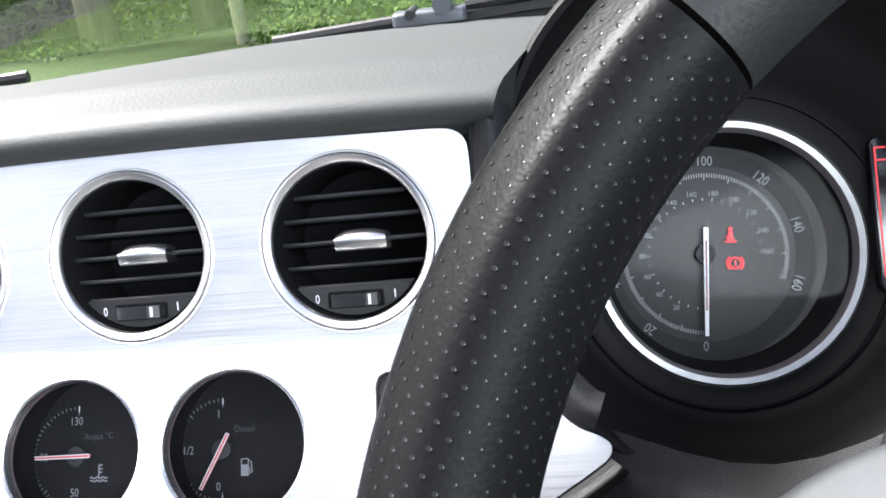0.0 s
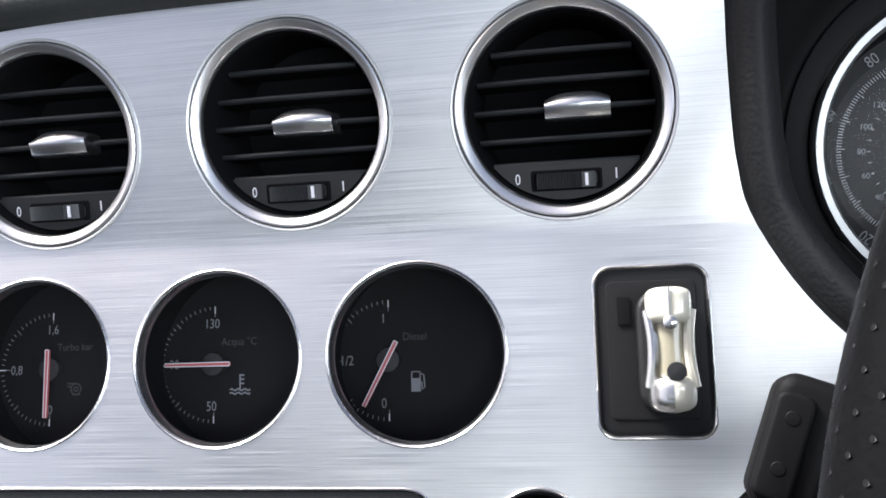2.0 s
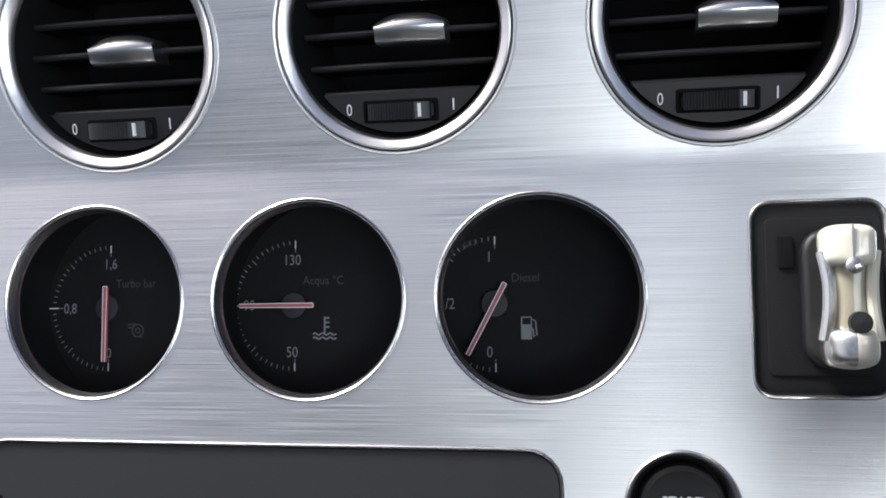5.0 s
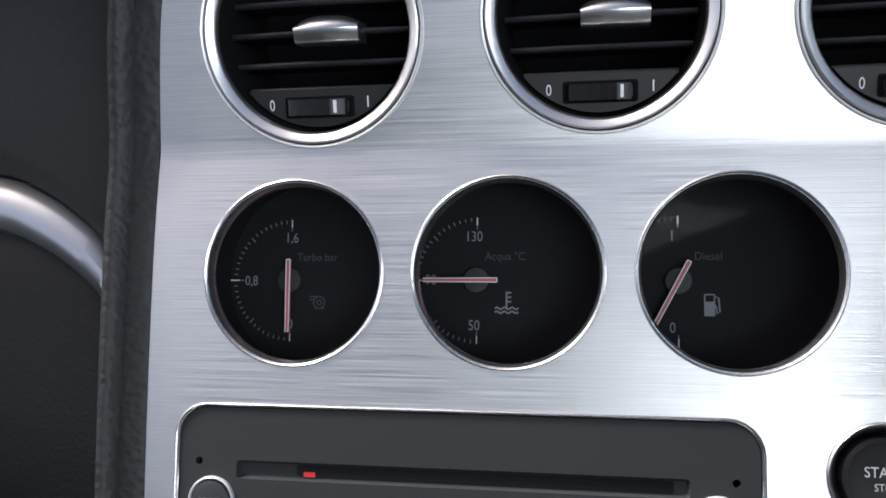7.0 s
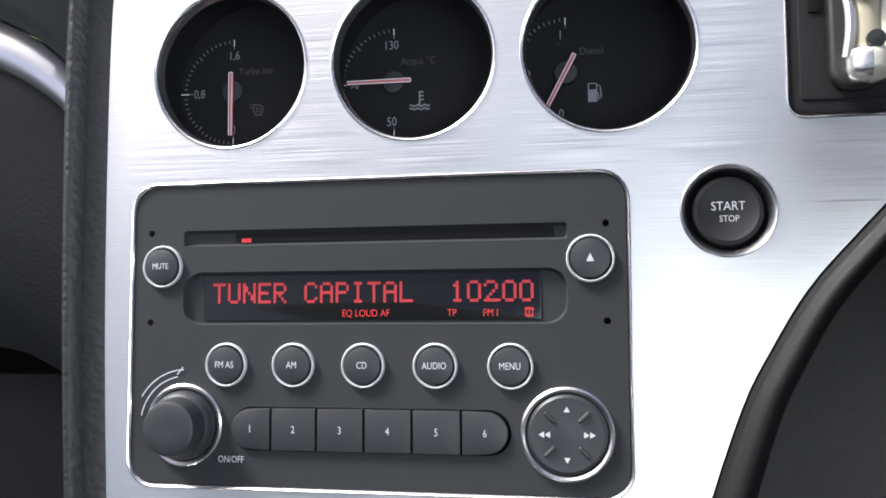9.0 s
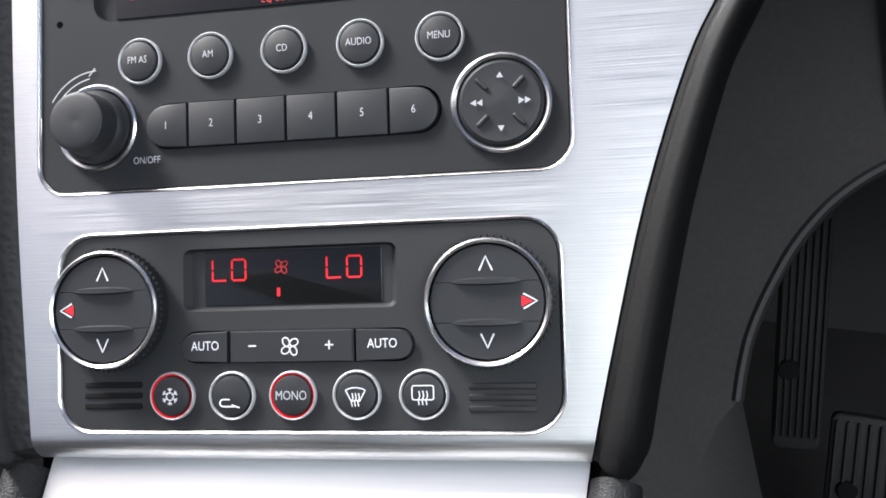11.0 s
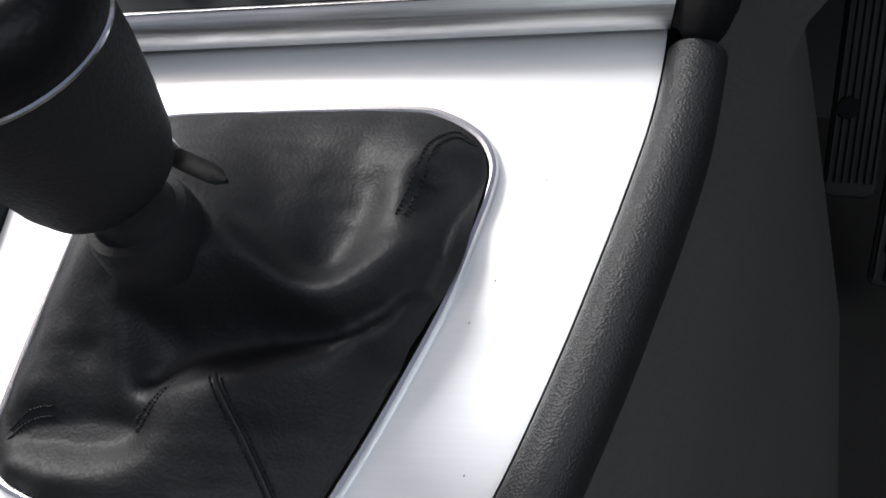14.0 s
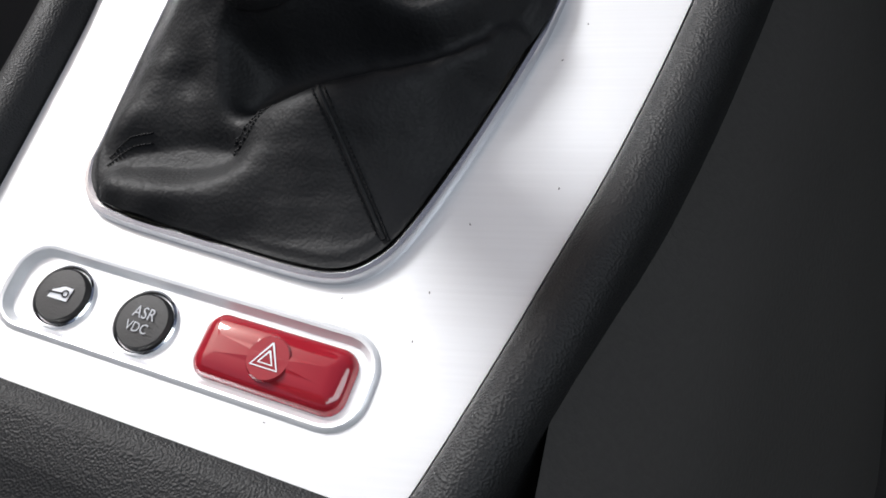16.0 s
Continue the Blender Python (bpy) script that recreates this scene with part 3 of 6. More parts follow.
def steering_wheel():
    root = thing("steering_wheel", WHEELM, "black perforated leather steering wheel with grey stitched seams", "steering wheel")
    R = 0.20
    def rim_piece(a0, a1, fat, mat, name, label):
        n = 80
        loops = []
        for i in range(n + 1):
            a = radians(a0 + (a1 - a0) * i / n)
            c, s = math.cos(a), math.sin(a)
            ring = []
            for k in range(48):
                b = 2 * math.pi * k / 48
                rr = fat * rim_section(b)
                ring.append(((R + rr * math.cos(b)) * c, (R + rr * math.cos(b)) * s, rr * 1.05 * math.sin(b)))
            loops.append(ring)
        return part(name, loft(loops), mat, root, label)
    rim_piece(140, 215, 0.0182, WHEEL, "rim_grip", "perforated black leather grip of the rim")
    rim_piece(-35, 40, 0.0182, WHEEL, "rim_grip", "perforated black leather grip of the rim")
    rim_piece(40.5, 139.5, 0.0177, LEATHER, "rim_top", "smooth black leather top of the rim")
    rim_piece(215.5, 324.5, 0.0177, LEATHER, "rim_bottom", "smooth black leather bottom of the rim")
    # perforations: flat dark hexagons as pit shade, paler crescents painted as lit edges
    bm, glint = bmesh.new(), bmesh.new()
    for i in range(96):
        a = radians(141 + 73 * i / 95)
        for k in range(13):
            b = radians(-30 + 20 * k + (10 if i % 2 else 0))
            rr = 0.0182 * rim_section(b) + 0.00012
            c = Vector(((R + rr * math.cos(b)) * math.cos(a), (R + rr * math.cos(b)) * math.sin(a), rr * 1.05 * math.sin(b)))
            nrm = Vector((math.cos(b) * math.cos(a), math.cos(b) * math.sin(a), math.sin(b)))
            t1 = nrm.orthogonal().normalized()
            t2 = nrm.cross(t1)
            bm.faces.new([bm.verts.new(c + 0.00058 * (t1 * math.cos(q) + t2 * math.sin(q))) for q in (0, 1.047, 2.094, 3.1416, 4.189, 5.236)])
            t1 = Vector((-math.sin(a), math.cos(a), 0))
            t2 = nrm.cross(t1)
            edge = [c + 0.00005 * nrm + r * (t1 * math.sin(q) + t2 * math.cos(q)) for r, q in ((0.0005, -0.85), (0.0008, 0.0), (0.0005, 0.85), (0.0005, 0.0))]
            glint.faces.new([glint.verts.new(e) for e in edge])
    tagged(part("painted_pit_glint", glint, GLINT, root, smooth=0), kind="stuff")
    tagged(part("perforation_shade", bm, VOID, root, smooth=0), kind="stuff")
    oval = lambda rx, ry, z: [(rx * abs(math.cos(q)) ** 0.8 * (1 if math.cos(q) > 0 else -1), ry * abs(math.sin(q)) ** 0.8 * (1 if math.sin(q) > 0 else -1) - 0.004, z) for q in (2 * math.pi * k / 64 for k in range(64))]
    part("hub_pad", loft([oval(0.138, 0.060, -0.03), oval(0.148, 0.068, -0.012), oval(0.146, 0.067, 0.0), oval(0.130, 0.058, 0.014), oval(0.09, 0.040, 0.024), oval(0.02, 0.01, 0.028)]), HUBPAD, root, "smooth grey airbag cover")
    for s, a in ((1, 180), (-1, 0)):
        bm = slab(0.105, 0.045, 0.008, -0.022, -0.006, 0.004, cx=-0.13 * s, cy=-0.012)
        part("spoke", bm, BLACK, root)
    bm = slab(0.038, 0.11, 0.01, -0.022, -0.008, 0.004, cy=-0.13)
    part("spoke", bm, BLACK, root)
    return root


steering_wheel()

# ---- air vents ----
VENTRING = material("vent_ring_metal", (0.88, 0.88, 0.89), 0.33, 1.0, grain=0.02, scale=900)


def air_vent(m):
    root = thing("air_vent", m @ Matrix.Scale(0.972, 4), "round black air vent with bright metal ring and horizontal slats", "air vent", "vents in the aluminium panel")
    part("outer_ring", lathe([(0.0405, -0.001), (0.0404, 0.0007), (0.0400, 0.0012), (0.0394, 0.0009), (0.03925, -0.001)], 80), RINGS, root, "thin bright outer ring")
    part("inner_ring", lathe([(0.03895, -0.002), (0.0389, -0.0002), (0.0386, 0.0008), (0.0380, 0.0012), (0.0357, 0.0001), (0.0351, -0.0008), (0.0348, -0.0026)], 80), VENTRING, root, "wide satin metal inner ring")
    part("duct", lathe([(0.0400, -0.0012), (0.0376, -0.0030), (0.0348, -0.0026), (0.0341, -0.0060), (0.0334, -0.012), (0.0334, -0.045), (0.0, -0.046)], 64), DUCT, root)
    def chord(y, r=0.0331):
        return math.sqrt(max(r * r - y * y, 0))
    for y in (0.0212, 0.0108, 0.0002, -0.0106, -0.0196):
        w = chord(y)
        loops, lips = [], []
        for i in range(17):
            x = -w + 2 * w * i / 16
            bow = 0.0030 * (1 - (x / 0.0334) ** 2)
            tip = -0.0100 + bow
            loops.append([(x, y + 0.0002, tip - 0.016), (x, y + 0.0008, tip - 0.0016), (x, y - 0.0012, tip - 0.0016), (x, y - 0.0026, tip - 0.016)])
            lips.append([(x, y + 0.0009, tip - 0.0017), (x, y + 0.0009, tip - 0.0010), (x, y + 0.0006, tip - 0.0003), (x, y, tip), (x, y - 0.0007, tip - 0.0004), (x, y - 0.0013, tip - 0.0017)])
        # body coloured dark as depth shade, lip paler as the edge highlight
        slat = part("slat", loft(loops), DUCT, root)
        part("lip", loft(lips), KEYPLASTIC, slat, "rounded slat edge in paler grey for its highlight")
    tab = bmesh.new()
    loops = []
    for i in range(19):
        s = -1 + 2 * i / 18
        x = 0.0053 + 0.0116 * s
        e = 1 - 0.45 * abs(s) ** 3
        zz = 0.0015 - 0.0020 * s * s
        loops.append([(x, 0.0052 * e - 0.0004, -0.012), (x, 0.0052 * e, zz - 0.0046), (x, 0.0040 * e, zz - 0.0024), (x, 0.0014, zz), (x, 0.0004, zz - 0.0001), (x, -0.0032, zz - 0.0012), (x, -0.0042, zz - 0.0026), (x, -0.0044, -0.012)])
    part("tab", loft(loops, bm=tab), SATIN, root, "bright metal adjuster tab", smooth=70)
    # the lower segment with the shut-off wheel
    seg = [(x, y) for x, y in arc(0.0331, 216.5, 323.5, 24)]
    part("lower_plate", loft([[(x, y, -0.0105) for x, y in seg], [(x, y, -0.0066) for x, y in seg]]), BLACK, root)
    rib = []
    n = 46
    prof = []
    for i in range(n + 1):
        x = -0.0105 + 0.021 * i / n
        z = -0.0062 + 0.0062 * math.sqrt(1 - (x / 0.0125) ** 2) + (0.0 if x > 0.0058 else 0.00040 if i % 2 else -0.0002)
        prof.append((x, z))
    loops = [[(x, -0.0288, z) for x, z in prof] + [(0.0105, -0.0288, -0.0075), (-0.0105, -0.0288, -0.0075)], [(x, -0.0233, z) for x, z in prof] + [(0.0105, -0.0233, -0.0075), (-0.0105, -0.0233, -0.0075)]]
    # raised dark frame, its colour stands in for a recess's shade
    part("pocket_shade", frame_rr(0.0262, 0.0080, 0.0012, 0.0022, -0.0068, -0.0060, cy=-0.0260), DUCT, root, "dark raised frame coloured as the shade of a pocket")
    part("shutoff_wheel", loft(loops), KEYPLASTIC, root, smooth=0)
    part("wheel_mark", box(0.0011, 0.0044, 0.0006, 0.0074, -0.0260, -0.0010), PRINT, root, "white index mark")
    text("closed_mark", "0", 0.0056, PRINT, root, at(-0.0177, -0.0252, -0.0062), wide=0.75)
    text("open_mark", "I", 0.0056, PRINT, root, at(0.0180, -0.0248, -0.0062))
    return root


first = air_vent(UPPER @ at(*VENTS[0]))
for v in VENTS[1:]:
    copy_thing(first, UPPER @ at(*v) @ Matrix.Scale(0.972, 4))


# ---- small gauges ----
def small_gauge(i, hub, angle, marks, word, icon, label):
    cx, cy = GAUGES[i]
    root = thing("small_gauge", LOWER @ at(cx, cy), label, "gauge", "three gauges in the panel")
    part("rim", lathe([(0.0322, -0.001), (0.0321, 0.0004), (0.0317, 0.0006), (0.0312, 0.0003), (0.0301, -0.0026), (0.0300, -0.0046)], 80), STEEL, root, "bright bevelled rim")
    part("tube", lathe([(0.0310, -0.0025), (0.0304, -0.0062), (0.0358, -0.0066), (0.0358, -0.034)], 64), VOID, root)
    part("dial", lathe([(0.0359, -0.0340), (0.0359, -0.0301), (0.0, -0.0301)], 48), DIALBLACK, root, "matt black dial")
    D = at(0, -0.0014, -0.0016)
    lines = []
    for k in range(33):
        a = radians(90 + 180 * k / 32)
        r1 = 0.0228
        r0 = r1 - (0.0042 if k % 16 == 0 else 0.0024 if k % 8 == 0 else 0.0014)
        lines.append([(hub + r0 * math.cos(a), r0 * math.sin(a)), (hub + r1 * math.cos(a), r1 * math.sin(a))])
    tagged(part("tick_marks", strokes(lines, 0.0003, -0.0281), DIM, root, m=D), kind="stuff")
    for x0, y0, x1, y1 in ((hub, 0.0228, hub, 0.0200), (hub, -0.0228, hub, -0.0200), (hub - 0.0242, 0, hub - 0.0205, 0)):
        part("end_mark", strokes([[(x0, y0), (x1, y1)]], 0.00042, -0.02805), PRINT, root, m=D)
    for w, x, y in marks:
        text("numeral", w, 0.0053, DIM, root, D @ at(hub + x, y, -0.0281), wide=0.82)
    text("word", word, 0.0042, FAINT, root, D @ at(hub + 0.0102, 0.0086, -0.0281), wide=0.9)
    icon(root, hub + 0.0108, -0.0082, D)
    part("hub", lathe([(0.0048, -0.0283), (0.0044, -0.0262), (0.0, -0.0258)], 32, cx=hub), FACE2, root, "grey round hub cap", m=D)
    nd = part("needle", slab(0.0016, 0.0272, 0.0005, -0.0258, -0.0246, 0.0003, cy=0.0058), NEEDLE, root, "thin red pointer with pale edges", m=D @ at(hub, 0, 0, angle - 90))
    part("needle_edge", strokes([[(-0.00075, -0.0077), (-0.0006, 0.0193)], [(0.00075, -0.0077), (0.0006, 0.0193)], [(-0.00075, -0.0077), (0.00075, -0.0077)]], 0.00035, -0.0245), PRINT, nd)
    part("lens", lathe([(0.0300 * math.cos(k * 0.0785), -0.0075 + 0.0029 * math.cos(k * 0.0785) ** 2) for k in range(21)], 64), LENS, root).visible_shadow = False
    return root


def boost_icon(root, x, y, m):
    part("boost_symbol", strokes([arc(0.0022, 0, 360, 16, x + 0.0004, y), arc(0.0009, 0, 360, 10, x + 0.0004, y), [(x - 0.0034, y + 0.0022), (x + 0.0004, y + 0.0022)], [(x + 0.0024, y - 0.0022), (x - 0.0010, y - 0.0022)], [(x - 0.0034, y + 0.0010), (x - 0.0018, y + 0.0010)]], 0.0005, -0.0281), FAINT, root, m=m)


def water_icon(root, x, y, m):
    wave = lambda yy: [(x - 0.0042 + 0.0084 * k / 12, yy + 0.0004 * math.sin(k * 1.6)) for k in range(13)]
    part("coolant_symbol", strokes([[(x, y + 0.0042), (x, y - 0.0018)], [(x, y + 0.0038), (x + 0.0017, y + 0.0038)], [(x, y + 0.0022), (x + 0.0017, y + 0.0022)], [(x, y + 0.0006), (x + 0.0017, y + 0.0006)], wave(y - 0.0018), wave(y - 0.0032)], 0.0006, -0.0281), DIM, root, m=m)


def pump_icon(root, x, y, m):
    bm = strokes([[(x - 0.0020, y + 0.0036), (x + 0.0012, y + 0.0036), (x + 0.0012, y + 0.0010)], [(x - 0.0020, y + 0.0036), (x - 0.0020, y + 0.0006)], [(x + 0.0012, y + 0.0030), (x + 0.0026, y + 0.0024), (x + 0.0030, y - 0.0022), (x + 0.0020, y - 0.0030), (x + 0.0018, y - 0.0006), (x + 0.0012, y + 0.0002)]], 0.0005, -0.0281)
    poly([(x - 0.0022, y - 0.0038), (x + 0.0014, y - 0.0038), (x + 0.0014, y + 0.0012), (x - 0.0022, y + 0.0012)], -0.0281, bm)
    part("fuel_symbol", bm, DIM, root, m=m)


small_gauge(0, -0.0114, 270, [("1,6", 0.0, 0.0158), ("0,8", -0.0157, -0.0003), ("0", 0.0, -0.0165)], "Turbo bar", boost_icon, "round black boost gauge, red needle pointing straight down")
small_gauge(1, -0.0142, 180, [("130", -0.0012, 0.0158), ("90", -0.0170, 0.0), ("50", -0.0010, -0.0164)], "Acqua °C", water_icon, "round black coolant gauge, red needle level at ninety")
small_gauge(2, -0.0166, 242, [("1", -0.0020, 0.0157), ("1/2", -0.0165, 0.0), ("0", -0.0020, -0.0163)], "Diesel", pump_icon, "round black fuel gauge, red needle close to empty")


# ---- key holder and key ----
HOLDERBLACK = material("key_slot_black", (0.010, 0.010, 0.0108), 0.55, spec=0.25, grain=0.1, scale=1800)


def key_holder():
    cx, cy, w, h, r = HOLDER
    root = thing("key_holder", LOWER @ at(cx, cy), "black rectangular key slot plate set in the aluminium panel", "key slot")
    bm = slab(w - 0.0008, h - 0.0008, r, -0.012, -0.0006, 0.0012)
    part("plate", bm, HOLDERBLACK, root)
    part("raised_field", slab(0.0290, 0.0455, 0.002, -0.001, -0.0001, 0.0004, cy=0.0005), HOLDERBLACK, root)
    part("slot", slab(0.0042, 0.0092, 0.0003, 0.0, 0.0006, 0.0001, cx=-0.0090, cy=0.0134), VOID, root, "small dark slot")
    part("socket", slab(0.0185, 0.0395, 0.007, 0.0, 0.0040, 0.002, cx=0.0040, cy=0.0000), BLACK, root)


key_holder()


IVORY = material("ivory_plastic", (0.66, 0.64, 0.54), 0.16, coat=0.6)


def ignition_key():
    cx, cy = HOLDER[:2]
    root = thing("ignition_key", LOWER @ at(cx + 0.0046, cy + 0.0003, 0.0030), "chrome and cream key fob standing in its slot", "key")
    def body(y0, y1, half, z0, z1, name, mat, label, pinch=0.0):
        loops = []
        n = 24
        for i in range(n + 1):
            t = i / n
            y = y0 + (y1 - y0) * t
            e = math.sqrt(max(1 - (2 * t - 1) ** 6, 0.02))
            w = half * e * (1 - pinch * math.cos((t - 0.5) * math.pi) ** 2)
            ring = []
            for k in range(16):
                b = 2 * math.pi * k / 16
                cb, sb = math.cos(b), math.sin(b)
                ring.append((w * math.copysign(abs(cb) ** 0.7, cb), y, z0 + (z1 - z0) * (0.5 + 0.5 * e * math.copysign(abs(sb) ** 0.7, sb))))
            loops.append(ring)
        return part(name, loft(loops), mat, root, label)
    # shell colour darker than the lobes, paints the depth shade of the waist
    body(-0.0188, 0.0186, 0.0060, 0.0, 0.0128, "shell", CREAM, "cream plastic shell, coloured darker for depth at its waist", pinch=0.22)
    body(0.0074, 0.0196, 0.0072, 0.0015, 0.0158, "top_cap", IVORY, "pale ivory upper lobe")
    for s, mat, label in ((-1, KEYCHROME, "bright chrome lower lobe"), (1, IVORY, "pale ivory lower lobe")):
        loops = []
        for i in range(15):
            t = i / 14
            e = math.sqrt(max(1 - (2 * t - 1) ** 4, 0.02))
            y = -0.0200 + 0.0124 * t
            loops.append([(s * 0.0074 * e * math.sin(q), y, 0.0082 + 0.0080 * e * math.cos(q)) for q in (math.pi * k / 12 for k in range(13))])
        part("lower_lobe", loft(loops), mat, root, label)
    for s, mat in ((-1, KEYCHROME), (1, IVORY)):
        part("side_bar", tube(smooth_path([(s * 0.0066, 0.012, 0.0105), (s * 0.0055, 0.004, 0.0112), (s * 0.0056, -0.004, 0.0112), (s * 0.0068, -0.012, 0.0105)], 5), 0.0018, 10), mat, root)
    part("stud", lathe([(0.0022, 0.0135), (0.0022, 0.0162), (0.0013, 0.0168), (0, 0.0169)], 20, cy=0.0078), KEYCHROME, root)
    part("logo_disc", lathe([(0.0030, 0.0138), (0.0029, 0.0158), (0, 0.0161)], 24, cx=0.0012, cy=-0.0072), FACE, root, "plain grey disc")
    part("seam", box(0.0005, 0.0095, 0.0005, 0, 0.0142, 0.0159), DIM, root)


ignition_key()


def start_button():
    x, y, r = START
    root = thing("start_button", LOWER @ at(x, y) @ Matrix.Scale(0.96, 4), "round black start stop button with a bright ring", "button")
    part("ring", lathe([(0.0174, -0.001), (0.0173, 0.0008), (0.0168, 0.0013), (0.0160, 0.0006), (0.0137, -0.0050), (0.0134, -0.010)], 64), STEEL, root, "bright dished ring")
    part("cap", lathe([(0.0130, -0.012), (0.0129, -0.0032), (0.0124, -0.0016), (0.0110, -0.0010), (0.0092, -0.0016), (0.0, -0.0030)], 64), BLACK, root)
    text("start_word", "START", 0.0046, SOFTPRINT, root, at(0, 0.0016, -0.0007), wide=0.9)
    text("stop_word", "STOP", 0.0033, SOFTPRINT, root, at(0.0003, -0.0030, -0.0007), wide=0.9)


start_button()


# ---- radio ----
GLYPHS = {"T": "1F04040404040404", "U": "1111111111110E", "N": "11191915131311", "E": "1F10101E10101F", "R": "1E11111E141211", "C": "0E11101010110E", "A": "0E11111F111111",
          "P": "1E11111E101010", "I": "0E04040404040E", "L": "1010101010101F", "1": "040C040404040E", "0": "0E11111111110E", "2": "0E11010204081F", ".": "00000000000004"}


def dot_text(words, x, y, pitch, step):
    """Dot-matrix letters, five dots wide and seven high."""
    bm = bmesh.new()
    for n, ch in enumerate(words):
        code = GLYPHS.get(ch)
        if not code:
            continue
        for row in range(7):
            bits = int(code[2 * row:2 * row + 2], 16)
            for col in range(5):
                if bits >> (4 - col) & 1:
                    cx, cy, h = x + n * step + col * pitch, y - row * pitch * 1.08, pitch * 0.5
                    poly([(cx - h, cy - h * 1.08), (cx + h, cy - h * 1.08), (cx + h, cy + h * 1.08), (cx - h, cy + h * 1.08)], 0, bm)
    return bm


def round_button(root, x, y, r, word, size, mat=KEYPLASTIC, ring=RINGS, z=0.0, name="button", tint=None, label=""):
    ob = part(name, lathe([(r * 0.84, -0.004), (r * 0.84, 0.0006), (r * 0.79, 0.0015), (r * 0.6, 0.0019), (0.0, 0.0021)], 40), mat, root, label, at(x, y, z))
    part("ring", lathe([(r, -0.001), (r * 0.99, 0.0008), (r * 0.94, 0.0013), (r * 0.885, 0.0008), (r * 0.88, -0.002)], 40), ring, ob, "thin bright ring")
    if tint:
        part("lit_ring", lathe([(r * 0.905, 0.0012), (r * 0.885, 0.0009), (r * 0.845, 0.0003)], 40), tint, ob, "glowing red ring")
    if word:
        text("word", word, size, SOFTPRINT, ob, at(0, 0, 0.0023), wide=0.8)
    return ob


def radio():
    cx, cy, w, h, r = RADIO
    root = thing("car_radio", LOWER @ at(cx, cy), "dark grey car radio with red lit display and round buttons", "car radio")
    Y = lambda v: v - cy
    recess = rrect(0.149, 0.0203, 0.0075, 6, 0.0, Y(-0.0258))
    groove = rrect(0.1490, 0.0062, 0.0012, 3, 0.0, Y(-0.0024))
    pill = rrect(0.1070, 0.0164, 0.0080, 6, 0.0, Y(-0.0752))
    holes = [circle(0.0013, 14, s * 0.0882, Y(v)) for s in (-1, 1) for v in (0.0, -0.0350)]
    part("faceplate", plate(rrect(w - 0.0016, h - 0.0016, r - 0.0008), [recess, groove, pill, *holes], -0.004, -0.0004), FACE, root)
    part("backing", box(w - 0.004, h - 0.004, 0.004, 0, 0, -0.0075), VOID, root)
    up = lambda lp, z: [(x, y, z) for x, y in lp]
    part("slot_groove", loft([up(groove, -0.0006), up(rrect(0.1470, 0.0042, 0.0008, 3, 0.0, Y(-0.0024)), -0.0024)], False, True), FACE, root)
    part("disc_slot", slab(0.1230, 0.0036, 0.0008, -0.0026, -0.0019, 0.0002, cx=0.0080, cy=Y(-0.0023)), VOID, root, "dark disc slot")
    part("slot_lamp", box(0.0040, 0.0016, 0.0004, -0.0490, Y(-0.0034), -0.0018), LEDDIM, root, "faint red slot lamp")
    part("screen_bezel", loft([up(recess, -0.0006), up(rrect(0.1470, 0.0185, 0.0070, 6, 0.0, Y(-0.0260)), -0.0026)], False, True), FACE, root)
    part("screen", slab(0.1312, 0.0174, 0.0004, -0.003, -0.0021, 0.0002, cx=-0.0010, cy=Y(-0.0257)), GLOSSY, root, "black display window")
    part("display_text", dot_text("TUNER CAPITAL", -0.0622, Y(-0.0205), 0.00104, 0.00622), RADIOLED, root, "red dot matrix words", at(0, 0, -0.0019))
    part("display_text", dot_text("102", 0.0318, Y(-0.0205), 0.00104, 0.00622), RADIOLED, root, "red dot matrix digits", at(0, 0, -0.0019))
    part("display_text", dot_text("00", 0.0511, Y(-0.0205), 0.00104, 0.00622), RADIOLED, root, "red dot matrix digits", at(0, 0, -0.0019))
    part("display_dot", box(0.001, 0.001, 0.0002, 0.0494, Y(-0.0272), -0.0019), RADIOLED, root)
    for wd, x in (("EQ LOUD AF", -0.0012), ("TP", 0.0318), ("FM I", 0.0462)):
        text("display_word", wd, 0.0038, LEDDIM, root, at(x, Y(-0.0319), -0.0019), wide=0.85)
    part("disc_symbol", strokes([arc(0.0016, 30, 330, 12, 0.0607, Y(-0.0316)), arc(0.0016, -150, 150, 12, 0.0600, Y(-0.0316)), [(0.0603, Y(-0.0300)), (0.0603, Y(-0.0334))]], 0.0004, -0.0019), LEDDIM, root)
    round_button(root, -0.0830, Y(-0.0132), 0.0083, "MUTE", 0.0033)
    ej = round_button(root, 0.0826, Y(-0.0126), 0.0087, "", 0)
    part("eject_mark", poly([(-0.0014, -0.0012), (0.0014, -0.0012), (0, 0.0018)], 0.0023), SOFTPRINT, ej)
    for wd, x in (("FM AS", -0.0552), ("AM", -0.0282), ("CD", -0.0009), ("AUDIO", 0.0265), ("MENU", 0.0542)):
        round_button(root, x - 0.0007, Y(-0.0512), 0.0084, wd, 0.0036)
    bounds = [-0.0532, -0.0370, -0.0190, -0.0006, 0.0176, 0.0359, 0.0533]
    for i in range(6):
        a, b = bounds[i] + 0.0003, bounds[i + 1] - 0.0003
        pts = []
        H, rad = 0.0079, 0.0076
        left_round, right_round = i == 0, i == 5
        if right_round:
            pts += arc(rad, -90, 90, 10, b - rad, 0)
        else:
            pts += [(b, -H), (b, H)]
